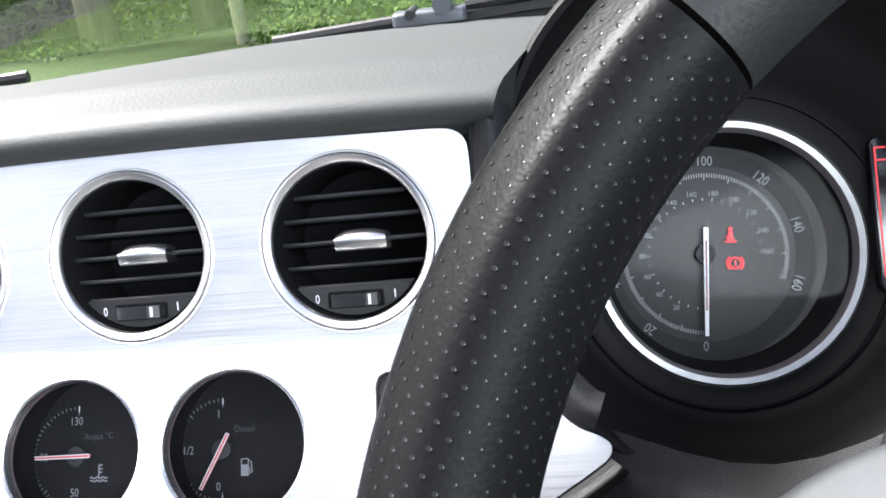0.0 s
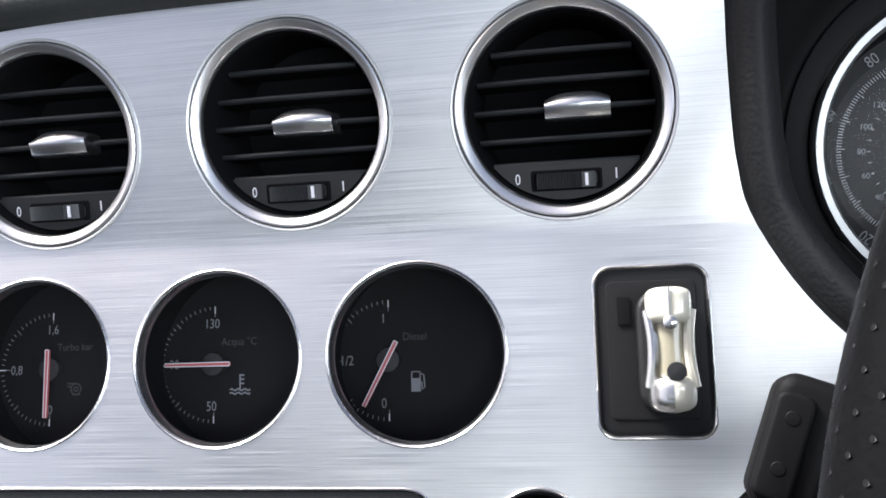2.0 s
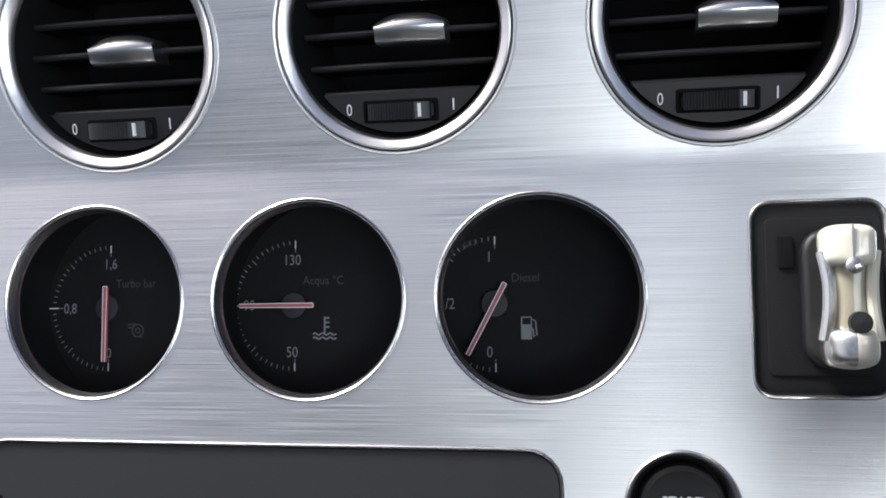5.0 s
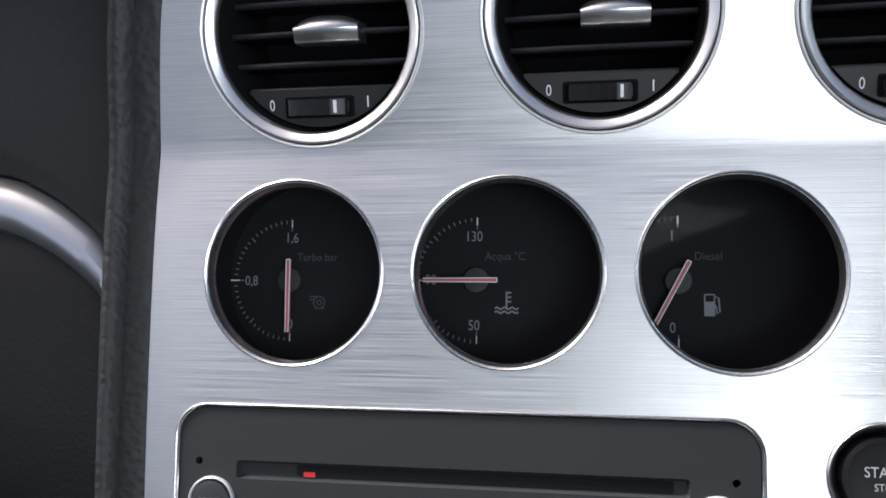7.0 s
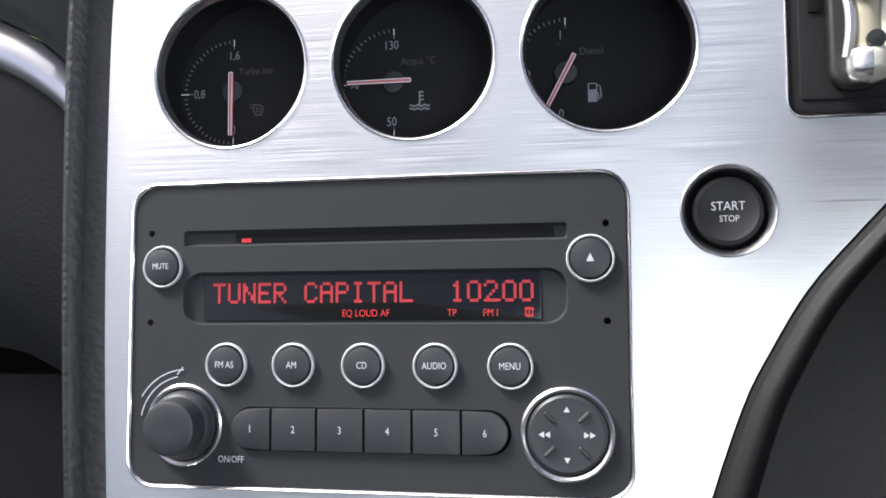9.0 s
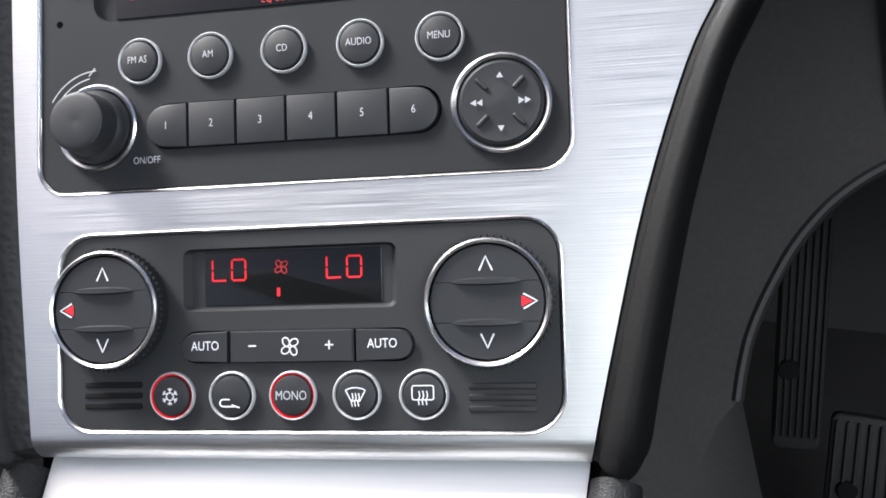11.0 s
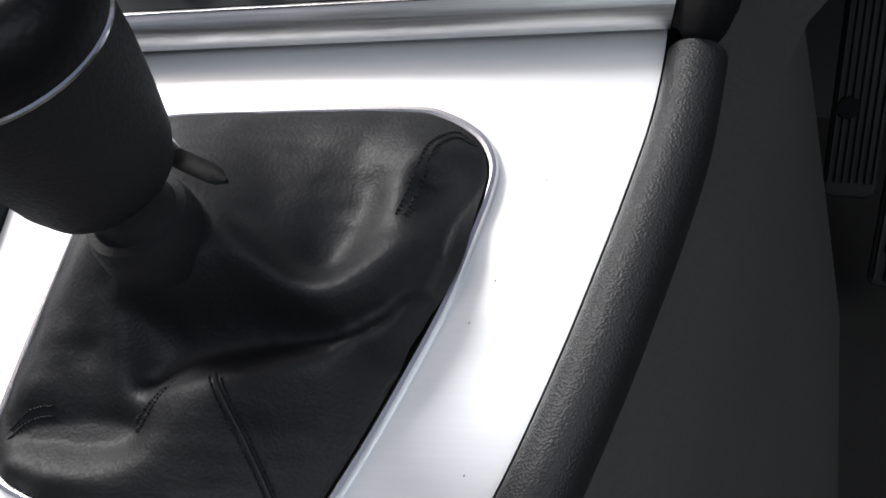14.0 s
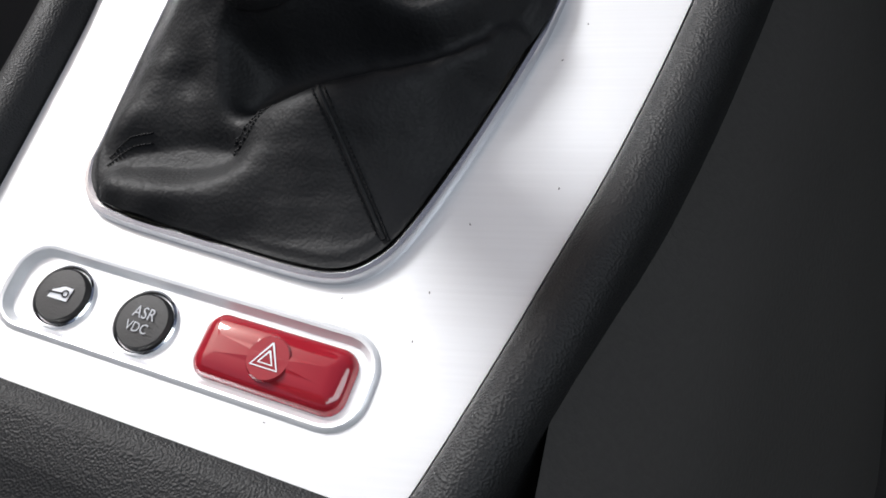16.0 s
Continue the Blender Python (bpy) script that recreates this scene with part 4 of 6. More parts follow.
        if left_round:
            pts += arc(rad, 90, 270, 10, a + rad, 0)
        else:
            pts += [(a, H), (a, -H)]
        ctr = ((a + b) / 2, 0)
        sc = lambda k: [(ctr[0] + (x - ctr[0]) * k, y * k) for x, y in pts]
        key = part("preset_key", loft([[(x, y, -0.004) for x, y in pts], [(x, y, 0.0004) for x, y in pts], [(x, y, 0.0010) for x, y in sc(0.97)], [(x, y, 0.0012) for x, y in sc(0.90)]]), KEYPLASTIC, root, m=at(-0.0005, Y(-0.0753)))
        text("numeral", str(i + 1), 0.0040, SOFTPRINT, key, at((a + b) / 2, 0, 0.0014), wide=0.8)
    kn = part("volume_knob", lathe([(0.0132, -0.001), (0.0131, 0.003), (0.0122, 0.0050), (0.0112, 0.0060), (0.0106, 0.0120), (0.0100, 0.0135), (0.0085, 0.0141), (0.0, 0.0134)], 56), KEYPLASTIC, root, "dark turning volume knob", at(-0.0727, Y(-0.0742)))
    part("ring", lathe([(0.0158, -0.001), (0.0157, 0.0010), (0.0150, 0.0016), (0.0140, 0.0012), (0.0134, -0.001)], 56), STEEL, kn, "bright base ring")
    part("volume_wedge", strokes([arc(0.0185, 100, 170, 14, -0.0727, Y(-0.0742)), arc(0.0210, 92, 150, 14, -0.0727, Y(-0.0742)), [(-0.0738, Y(-0.0522)), (-0.0762, Y(-0.0551))]], 0.0004, 0.0001), SOFTPRINT, root)
    text("on_off", "ON/OFF", 0.0036, SOFTPRINT, root, at(-0.0536, Y(-0.0870), 0.0001), wide=0.8)
    nav = part("menu_pad", lathe([(0.0145, -0.001), (0.0142, 0.0008), (0.0130, 0.0020), (0.0080, 0.0016), (0.0045, 0.0020), (0.0, 0.0022)], 56), KEYPLASTIC, root, "round four way pad", at(0.0735, Y(-0.0750)))
    part("ring", lathe([(0.0168, -0.001), (0.0167, 0.0010), (0.0159, 0.0016), (0.0150, 0.0010), (0.0147, -0.002)], 56), STEEL, nav, "bright ring")
    for k in range(4):
        a = radians(45 + 90 * k)
        part("rib", slab(0.0052, 0.0015, 0.0006, 0.001, 0.0027, 0.0005), FACE2, nav, m=at(0.0086 * math.cos(a), 0.0086 * math.sin(a), 0, 45 + 90 * k))
    tri = lambda x, y, a: [(x + 0.0013 * math.cos(radians(a + q)), y + 0.0013 * math.sin(radians(a + q))) for q in (0, 120, 240)]
    bm = poly(tri(0, 0.0086, 90), 0.0024)
    poly(tri(0, -0.0086, 270), 0.0024, bm)
    for s, a in ((1, 0), (-1, 180)):
        poly(tri(s * 0.0066, 0, a), 0.0024, bm)
        poly(tri(s * 0.0087, 0, a), 0.0024, bm)
    part("arrows", bm, SOFTPRINT, nav)


radio()


# ---- climate control ----
def segments(words, x, y, w, h, bm=None):
    """Seven-segment letters L and O."""
    bm = bm or bmesh.new()
    for n, ch in enumerate(words):
        x0 = x + n * w * 1.45
        g = 0.06 * w
        if ch == "L":
            lines = [[(x0, y + h), (x0, y + h / 2 + g)], [(x0, y + h / 2 - g), (x0, y)], [(x0, y), (x0 + w, y)]]
        else:
            lines = [[(x0, y + h - g), (x0, y + h / 2 + g)], [(x0, y + h / 2 - g), (x0, y + g)], [(x0 + g, y), (x0 + w - g, y)], [(x0 + w, y + g), (x0 + w, y + h / 2 - g)], [(x0 + w, y + h / 2 + g), (x0 + w, y + h - g)], [(x0 + g, y + h), (x0 + w - g, y + h)]]
        strokes(lines, 0.0007, 0.0, bm)
    return bm


def fan_lines(x, y, s):
    """Four looped blades round a centre."""
    lines = []
    for k in range(4):
        a = radians(90 * k + 25)
        loop = []
        for i in range(17):
            q = 2 * math.pi * i / 16
            u, v = s * (0.56 + 0.46 * math.cos(q)), s * (0.34 * math.sin(q) + 0.16)
            loop.append((x + u * math.cos(a) - v * math.sin(a), y + u * math.sin(a) + v * math.cos(a)))
        lines.append(loop)
    return lines


def climate():
    cx, cy, w, h, r = CLIMATE
    root = thing("climate_control", LOWER @ at(cx, cy), "charcoal climate control unit with two round dials and red display", "climate control")
    X, Y = (lambda x: x - cx), (lambda v: v - cy)
    up = lambda lp, z: [(x, y, z) for x, y in lp]
    recess = rrect(0.0770, 0.0218, 0.003, 5, X(-0.0010), Y(-0.1302))
    bar = rrect(0.0830, 0.0112, 0.0052, 6, X(0.0015), Y(-0.1535))
    part("faceplate", plate(rrect(w - 0.0016, h - 0.0016, r - 0.0008), [recess, bar], -0.004, -0.0004), FACE2, root)
    part("backing", box(w - 0.004, h - 0.004, 0.004, 0, 0, -0.0075), VOID, root)
    part("screen_bezel", loft([up(recess, -0.0006), up(rrect(0.0725, 0.0198, 0.0015, 5, X(-0.0010), Y(-0.1299)), -0.0032)], False, True), FACE2, root)
    part("screen", slab(0.0642, 0.0187, 0.0004, -0.0036, -0.0028, 0.0002, cx=X(-0.0004), cy=Y(-0.1299)), GLOSSY, root, "black display window")
    part("display_text", segments("LO", X(-0.0295), Y(-0.1305), 0.0050, 0.0072), LED, root, "red lit letters", at(0, 0, -0.0026))
    part("display_text", segments("LO", X(0.0123), Y(-0.1306), 0.0050, 0.0072), LED, root, "red lit letters", at(0, 0, -0.0026))
    part("display_fan", strokes(fan_lines(X(-0.0041), Y(-0.1263), 0.0026), 0.00035, -0.0026), LEDDIM, root)
    part("display_bar", box(0.0011, 0.0030, 0.0002, X(-0.0052), Y(-0.1350), -0.0026), LED, root)
    for a, b, words in ((-0.0400, -0.0223, ("AUTO",)), (-0.0219, 0.0226, ("-", "+")), (0.0230, 0.0430, ("AUTO",))):
        a, b = a + 0.0002, b - 0.0002
        H, rad = 0.0054, 0.0050
        pts = arc(rad, -90, 90, 10, b - rad, 0) if b > 0.04 else [(b, -H), (b, H)]
        pts += arc(rad, 90, 270, 10, a + rad, 0) if a < -0.035 else [(a, H), (a, -H)]
        mid = (a + b) / 2
        sc = [(mid + (x - mid) * 0.97, y * 0.93) for x, y in pts]
        key = part("bar_button", loft([[(x, y, -0.004) for x, y in pts], [(x, y, 0.0008) for x, y in pts], [(x, y, 0.0014) for x, y in sc]]), KEYPLASTIC, root, m=at(X(0), Y(-0.1535)))
        if words[0] == "AUTO":
            text("word", "AUTO", 0.0045, PRINT, key, at(mid + (0.0005 if a < 0 else -0.0006), 0.0004, 0.0016), wide=0.82)
        else:
            part("signs", strokes([[(-0.0148, 0.0003), (-0.0120, 0.0003)], [(0.0125, 0.0003), (0.0155, 0.0003)], [(0.0140, 0.0018), (0.0140, -0.0012)]], 0.0005, 0.0016), PRINT, key)
            part("fan_symbol", strokes(fan_lines(0.0001, 0.0, 0.0034), 0.00045, 0.0016), PRINT, key)
    names = ("snow", "recirculate", "mono", "screen_heat", "rear_heat")
    for k, (x, nm) in enumerate(zip((-0.0436, -0.0215, 0.0005, 0.0230, 0.0459), names)):
        b = round_button(root, X(x), Y(-0.1701), 0.0084, "MONO" if nm == "mono" else "", 0.0044, tint=LED if nm in ("snow", "mono") else None)
        z = 0.0023
        if nm == "snow":
            ln = []
            for q in range(6):
                a = radians(60 * q + 30)
                c, s = math.cos(a), math.sin(a)
                ln += [[(0.0013 * c, 0.0013 * s), (0.0030 * c, 0.0030 * s)], [(0.0027 * c - 0.0008 * s, 0.0027 * s + 0.0008 * c), (0.0020 * c, 0.0020 * s), (0.0027 * c + 0.0008 * s, 0.0027 * s - 0.0008 * c)]]
            ln.append([(0.0014 * math.cos(radians(60 * q)), 0.0014 * math.sin(radians(60 * q))) for q in range(7)])
            part("symbol", strokes(ln, 0.0004, z), PRINT, b)
        elif nm == "recirculate":
            part("symbol", strokes([[(0.0020, -0.0035), (-0.0024, -0.0035)] , arc(0.0012, 270, 90, 8, -0.0024, -0.0023), [(-0.0024, -0.0011), (0.0, -0.0011)], [(0.0036, -0.0039), (0.0006, -0.0029)]], 0.0005, z), PRINT, b)
        elif nm == "screen_heat":
            ln = [arc(0.0072, 62, 118, 10, 0, -0.0046), arc(0.0030, 62, 118, 6, 0, -0.0046), [(-0.0034, 0.0018), (-0.0014, -0.0020)], [(0.0034, 0.0018), (0.0014, -0.0020)]]
            ln += [[(q, 0.0008), (q + 0.0003, -0.0008), (q - 0.0003, -0.0022), (q, -0.0036)] for q in (-0.0011, 0, 0.0011)]
            part("symbol", strokes(ln, 0.0004, z), PRINT, b)
        elif nm == "rear_heat":
            ln = [[(x_, y_) for x_, y_ in rrect(0.0072, 0.0046, 0.0006, 2, 0, 0.0008)] + [(0.0036, 0.0025)]]
            ln += [[(q, 0.0014), (q + 0.0003, -0.0002), (q - 0.0003, -0.0016), (q, -0.0032)] for q in (-0.0013, 0, 0.0013)]
            part("symbol", strokes(ln, 0.0004, z), PRINT, b)
    for s, x0, n0 in ((-1, -0.0665, -0.1662), (1, 0.0718, -0.1676)):
        for k in range(3):
            part("grille_slot", slab(0.0222, 0.0021, 0.0007, -0.001, 0.0, 0.0003, cx=X(x0), cy=Y(n0 - 0.0037 * k)), VOID if s < 0 else BLACK, root)
    for s, x0, y0 in ((-1, -0.0664, -0.1396), (1, 0.0684, -0.1402)):
        kn = part("temperature_dial", lathe([(0.0212, -0.001), (0.0210, 0.0040), (0.0206, 0.0062), (0.0196, 0.0066), (0.0190, 0.0060), (0.0188, 0.003)], 72), KEYPLASTIC, root, "round temperature dial", at(X(x0), Y(y0)))
        part("ring", lathe([(0.0206, 0.0056), (0.0205, 0.0068), (0.0199, 0.0074), (0.0191, 0.0068), (0.0189, 0.005)], 72), STEEL, kn, "satin metal ring")
        bmr = bmesh.new()
        for q in range(60):
            a = 2 * math.pi * q / 60
            box(0.0007, 0.0010, 0.0045, 0.0212 * math.cos(a), 0.0212 * math.sin(a), 0.0025, bm=bmr)
        tagged(part("knurl", bmr, KEYPLASTIC, kn, smooth=0), kind="stuff")
        R = 0.0184
        for y1, y2 in ((0.0066, R), (-0.0064, 0.0064), (-R, -0.0066)):
            pts = []
            n = 16
            for i in range(n + 1):
                yy = y1 + (y2 - y1) * i / n
                pts.append((math.sqrt(max(R * R - yy * yy, 1e-9)), yy))
            pts = pts + [(-x, yy) for x, yy in pts[::-1]]
            part("rocker", loft([[(x, yy, 0.002) for x, yy in pts], [(x, yy, 0.0060) for x, yy in pts], [(x * 0.985, yy, 0.0063) for x, yy in pts]]), KEYPLASTIC, kn)
        for yy in (0.0066, -0.0066):
            loops = []
            for i in range(15):
                q = -1 + 2 * i / 14
                hh = 0.0012 * math.sqrt(max(1 - q * q, 0.01)) + 0.0002
                loops.append([(0.0112 * q, yy - hh, 0.006), (0.0112 * q, yy - hh * 0.6, 0.0060 + 1.5 * hh), (0.0112 * q, yy + hh * 0.6, 0.0060 + 1.5 * hh), (0.0112 * q, yy + hh, 0.006)])
            part("grip_bar", loft(loops), KEYPLASTIC, kn)
        z = 0.0066
        part("chevrons", strokes([[(-0.0021, 0.0101), (0, 0.0146), (0.0021, 0.0101)], [(-0.0021, -0.0101), (0, -0.0146), (0.0021, -0.0101)], [(s * 0.0118, 0.0024), (s * 0.0162, 0.0), (s * 0.0118, -0.0024)]], 0.0006, z), PRINT, kn, "white arrow marks")
        part("lit_arrow", poly([(s * 0.0112, 0.0018), (s * 0.0148, 0.0), (s * 0.0112, -0.0018)], z - 0.0001), LED, kn, "small glowing red arrow")


climate()

# ---- centre console ----
RING = smooth_path([(-0.052, 0.0520, 0), (-0.02, 0.0526, 0), (0.0240, 0.0520, 0), (0.0365, 0.0495, 0), (0.0465, 0.0430, 0), (0.0508, 0.0350, 0), (0.0505, 0.0262, 0), (0.0466, 0.0122, 0), (0.0413, -0.0055, 0), (0.0326, -0.0262, 0), (0.0229, -0.0470, 0), (0.0122, -0.0668, 0),
                    (0.0050, -0.0745, 0), (-0.0028, -0.0776, 0), (-0.0140, -0.0766, 0), (-0.0335, -0.0718, 0), (-0.0690, -0.0625, 0), (-0.0778, -0.0565, 0), (-0.0808, -0.0480, 0), (-0.0795, -0.0380, 0), (-0.0745, 0.0, 0), (-0.0690, 0.0330, 0), (-0.0635, 0.0460, 0)], 6, closed=True)
DECK_RIGHT = smooth_path([(0.0990, 0.0900, 0), (0.0985, 0.0745, 0), (0.0942, 0.0500, 0), (0.0868, 0.0250, 0), (0.0790, 0.0020, 0), (0.0715, -0.0190, 0), (0.0605, -0.0468, 0), (0.0492, -0.0715, 0), (0.0387, -0.0945, 0), (0.0243, -0.1240, 0), (0.0165, -0.1380, 0)], 5)
DECK_LEFT = smooth_path([(-0.1180, -0.1030, 0), (-0.1135, -0.0750, 0), (-0.1075, -0.0400, 0), (-0.1005, 0.0050, 0), (-0.0988, 0.0380, 0), (-0.0985, 0.0900, 0)], 5)
RECESS = (-0.0432, -0.0936, 0.1064, 0.0225, 0.0085, -13.0)


def turned(pts, cx, cy, deg):
    c, s = math.cos(radians(deg)), math.sin(radians(deg))
    return [(cx + x * c - y * s, cy + x * s + y * c) for x, y in pts]


def console_plate():
    root = thing("console_plate", DECK, "pale brushed aluminium console plate round the gear lever", "console plate")
    outline = [(p.x, p.y) for p in DECK_RIGHT][:-1] + [(0.0190, -0.1341), (0.0020, -0.1304), (-0.0370, -0.1214), (-0.0870, -0.1098)] + [(p.x, p.y) for p in DECK_LEFT]
    outline = [p for p in outline if p[1] > -0.1342 or p[0] < 0.0]
    inner = [(p.x * 0.97 - 0.0004, p.y * 0.97 - 0.0003) for p in RING]
    well = turned(rrect(RECESS[2], RECESS[3], RECESS[4]), *RECESS[:2], RECESS[5])
    part("face_sheet", plate(outline, [inner, well], -0.002, 0.0), DECKALU, root)
    up = lambda d, z: [(x, y, z) for x, y in turned(rrect(RECESS[2] - 2 * d, RECESS[3] - 2 * d, RECESS[4] - d), *RECESS[:2], RECESS[5])]
    rnd = random.Random(11)
    bm = bmesh.new()
    for x, y in ((-0.0017, -0.0829), (0.0176, -0.093), (-0.0152, -0.115), (-0.0592, -0.1004), (0.0201, -0.0804), (0.0537, 0.0), (0.0476, -0.0119), (0.0493, -0.051), (0.028, -0.0616), (0.066, 0.030), (-0.086, -0.030)):
        d = rnd.uniform(0, 3.1)
        poly([(x + 0.0004 * math.cos(q) * math.cos(d) - 0.00017 * math.sin(q) * math.sin(d), y + 0.0004 * math.cos(q) * math.sin(d) + 0.00017 * math.sin(q) * math.cos(d)) for q in (0, 1.1, 2.0, 3.2, 4.2, 5.2)], 0.00006, bm)
    tagged(part("dirt_fleck", bm, TRIMDARK, root, "small dark flecks of dirt", smooth=0), kind="stuff")
    part("switch_well", loft([up(-0.0016, 0.0001), up(-0.0011, 0.0008), up(-0.0004, 0.0011), up(0.0003, 0.0009), up(0.0011, -0.0006), up(0.0018, -0.0016)], False, True), DECKALU, root, "shallow recess with a raised rim")
    return root


DECKALU = material("pale_satin_aluminium", (0.79, 0.80, 0.815), 0.36, 0.32, grain=0.02, scale=14.0, stretch=(1, 60, 60), vary=0.04, rvary=0.03)
console_plate()

prof = [(-0.0018, -0.001), (-0.0018, 0.0018), (-0.0012, 0.0029), (0.0, 0.0032), (0.0010, 0.0028), (0.0017, 0.0014), (0.0019, -0.001)]
ring_ob = part("boot_ring", sweep([DECK @ p for p in RING], DECK.to_3x3() @ Vector((0, 0, 1)), prof, closed=True), STEEL)
tagged(ring_ob, "satin chrome frame round the gear lever boot", "trim ring")

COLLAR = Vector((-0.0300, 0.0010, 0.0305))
# the draped leather, fitted to the camera's view with guessed heights: x, y and height in millimetres along its crests,
# then its hollows, then single places
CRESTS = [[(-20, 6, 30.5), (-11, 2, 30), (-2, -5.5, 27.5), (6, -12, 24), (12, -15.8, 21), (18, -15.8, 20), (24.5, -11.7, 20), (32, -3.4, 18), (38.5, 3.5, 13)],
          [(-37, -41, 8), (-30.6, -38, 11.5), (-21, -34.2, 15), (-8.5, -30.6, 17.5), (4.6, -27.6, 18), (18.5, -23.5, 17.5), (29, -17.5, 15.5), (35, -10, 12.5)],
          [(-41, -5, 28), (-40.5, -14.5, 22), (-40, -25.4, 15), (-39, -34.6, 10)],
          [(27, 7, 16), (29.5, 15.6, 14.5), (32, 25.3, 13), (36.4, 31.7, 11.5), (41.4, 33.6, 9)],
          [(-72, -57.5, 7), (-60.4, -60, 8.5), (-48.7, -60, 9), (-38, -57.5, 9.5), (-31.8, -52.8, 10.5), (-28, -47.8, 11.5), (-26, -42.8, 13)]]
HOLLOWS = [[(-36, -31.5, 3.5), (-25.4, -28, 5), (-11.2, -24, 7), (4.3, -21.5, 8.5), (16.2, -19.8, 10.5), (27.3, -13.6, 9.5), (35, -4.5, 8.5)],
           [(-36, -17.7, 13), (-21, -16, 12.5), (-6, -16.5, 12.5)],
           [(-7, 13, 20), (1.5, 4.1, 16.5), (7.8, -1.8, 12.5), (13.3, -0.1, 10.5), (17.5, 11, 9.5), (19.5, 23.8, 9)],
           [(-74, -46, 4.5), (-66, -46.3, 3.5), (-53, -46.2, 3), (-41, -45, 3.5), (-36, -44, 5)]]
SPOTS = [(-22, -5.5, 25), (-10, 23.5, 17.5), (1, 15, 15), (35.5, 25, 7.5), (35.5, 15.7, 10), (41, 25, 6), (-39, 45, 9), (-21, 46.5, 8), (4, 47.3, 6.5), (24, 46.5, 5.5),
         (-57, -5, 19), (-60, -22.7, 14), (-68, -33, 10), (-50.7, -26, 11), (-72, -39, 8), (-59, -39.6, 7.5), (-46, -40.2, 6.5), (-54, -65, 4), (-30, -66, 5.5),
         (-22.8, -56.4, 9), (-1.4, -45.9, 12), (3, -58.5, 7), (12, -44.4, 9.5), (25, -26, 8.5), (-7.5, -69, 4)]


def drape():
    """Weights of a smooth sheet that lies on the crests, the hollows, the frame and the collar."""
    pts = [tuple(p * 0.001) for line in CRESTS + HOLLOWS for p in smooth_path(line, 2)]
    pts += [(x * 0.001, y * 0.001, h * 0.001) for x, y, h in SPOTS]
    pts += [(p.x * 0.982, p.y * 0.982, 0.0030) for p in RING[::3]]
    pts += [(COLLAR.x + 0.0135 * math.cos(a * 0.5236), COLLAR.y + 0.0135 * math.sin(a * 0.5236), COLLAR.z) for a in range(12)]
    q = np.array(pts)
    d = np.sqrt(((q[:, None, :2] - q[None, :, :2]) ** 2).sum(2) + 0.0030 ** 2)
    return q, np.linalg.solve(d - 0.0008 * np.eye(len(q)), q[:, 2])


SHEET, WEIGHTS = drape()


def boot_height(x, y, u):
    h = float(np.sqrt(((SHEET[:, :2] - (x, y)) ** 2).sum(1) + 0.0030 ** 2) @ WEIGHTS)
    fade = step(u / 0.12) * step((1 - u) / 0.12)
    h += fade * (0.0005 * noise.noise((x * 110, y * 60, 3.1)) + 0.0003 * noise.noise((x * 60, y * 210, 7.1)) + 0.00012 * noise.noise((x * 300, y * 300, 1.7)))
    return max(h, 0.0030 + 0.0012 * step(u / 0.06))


DENSE = [RING[k // 2] if k % 2 == 0 else (RING[k // 2] + RING[(k // 2 + 1) % len(RING)]) / 2 for k in range(2 * len(RING))]


def overlap(p):
    """How far the leather hangs out over the frame, beside the large fold."""
    return math.exp(-((p.y - 0.003) / 0.013) ** 2) if p.x > 0.02 else 0.0


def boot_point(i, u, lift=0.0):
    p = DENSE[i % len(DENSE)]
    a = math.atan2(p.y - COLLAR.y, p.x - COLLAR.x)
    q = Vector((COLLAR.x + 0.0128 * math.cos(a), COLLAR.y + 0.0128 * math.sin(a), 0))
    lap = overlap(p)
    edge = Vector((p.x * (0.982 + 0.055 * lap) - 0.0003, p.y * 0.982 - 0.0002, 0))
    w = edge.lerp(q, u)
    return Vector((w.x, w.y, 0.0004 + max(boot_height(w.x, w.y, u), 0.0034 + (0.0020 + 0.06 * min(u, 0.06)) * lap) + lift))


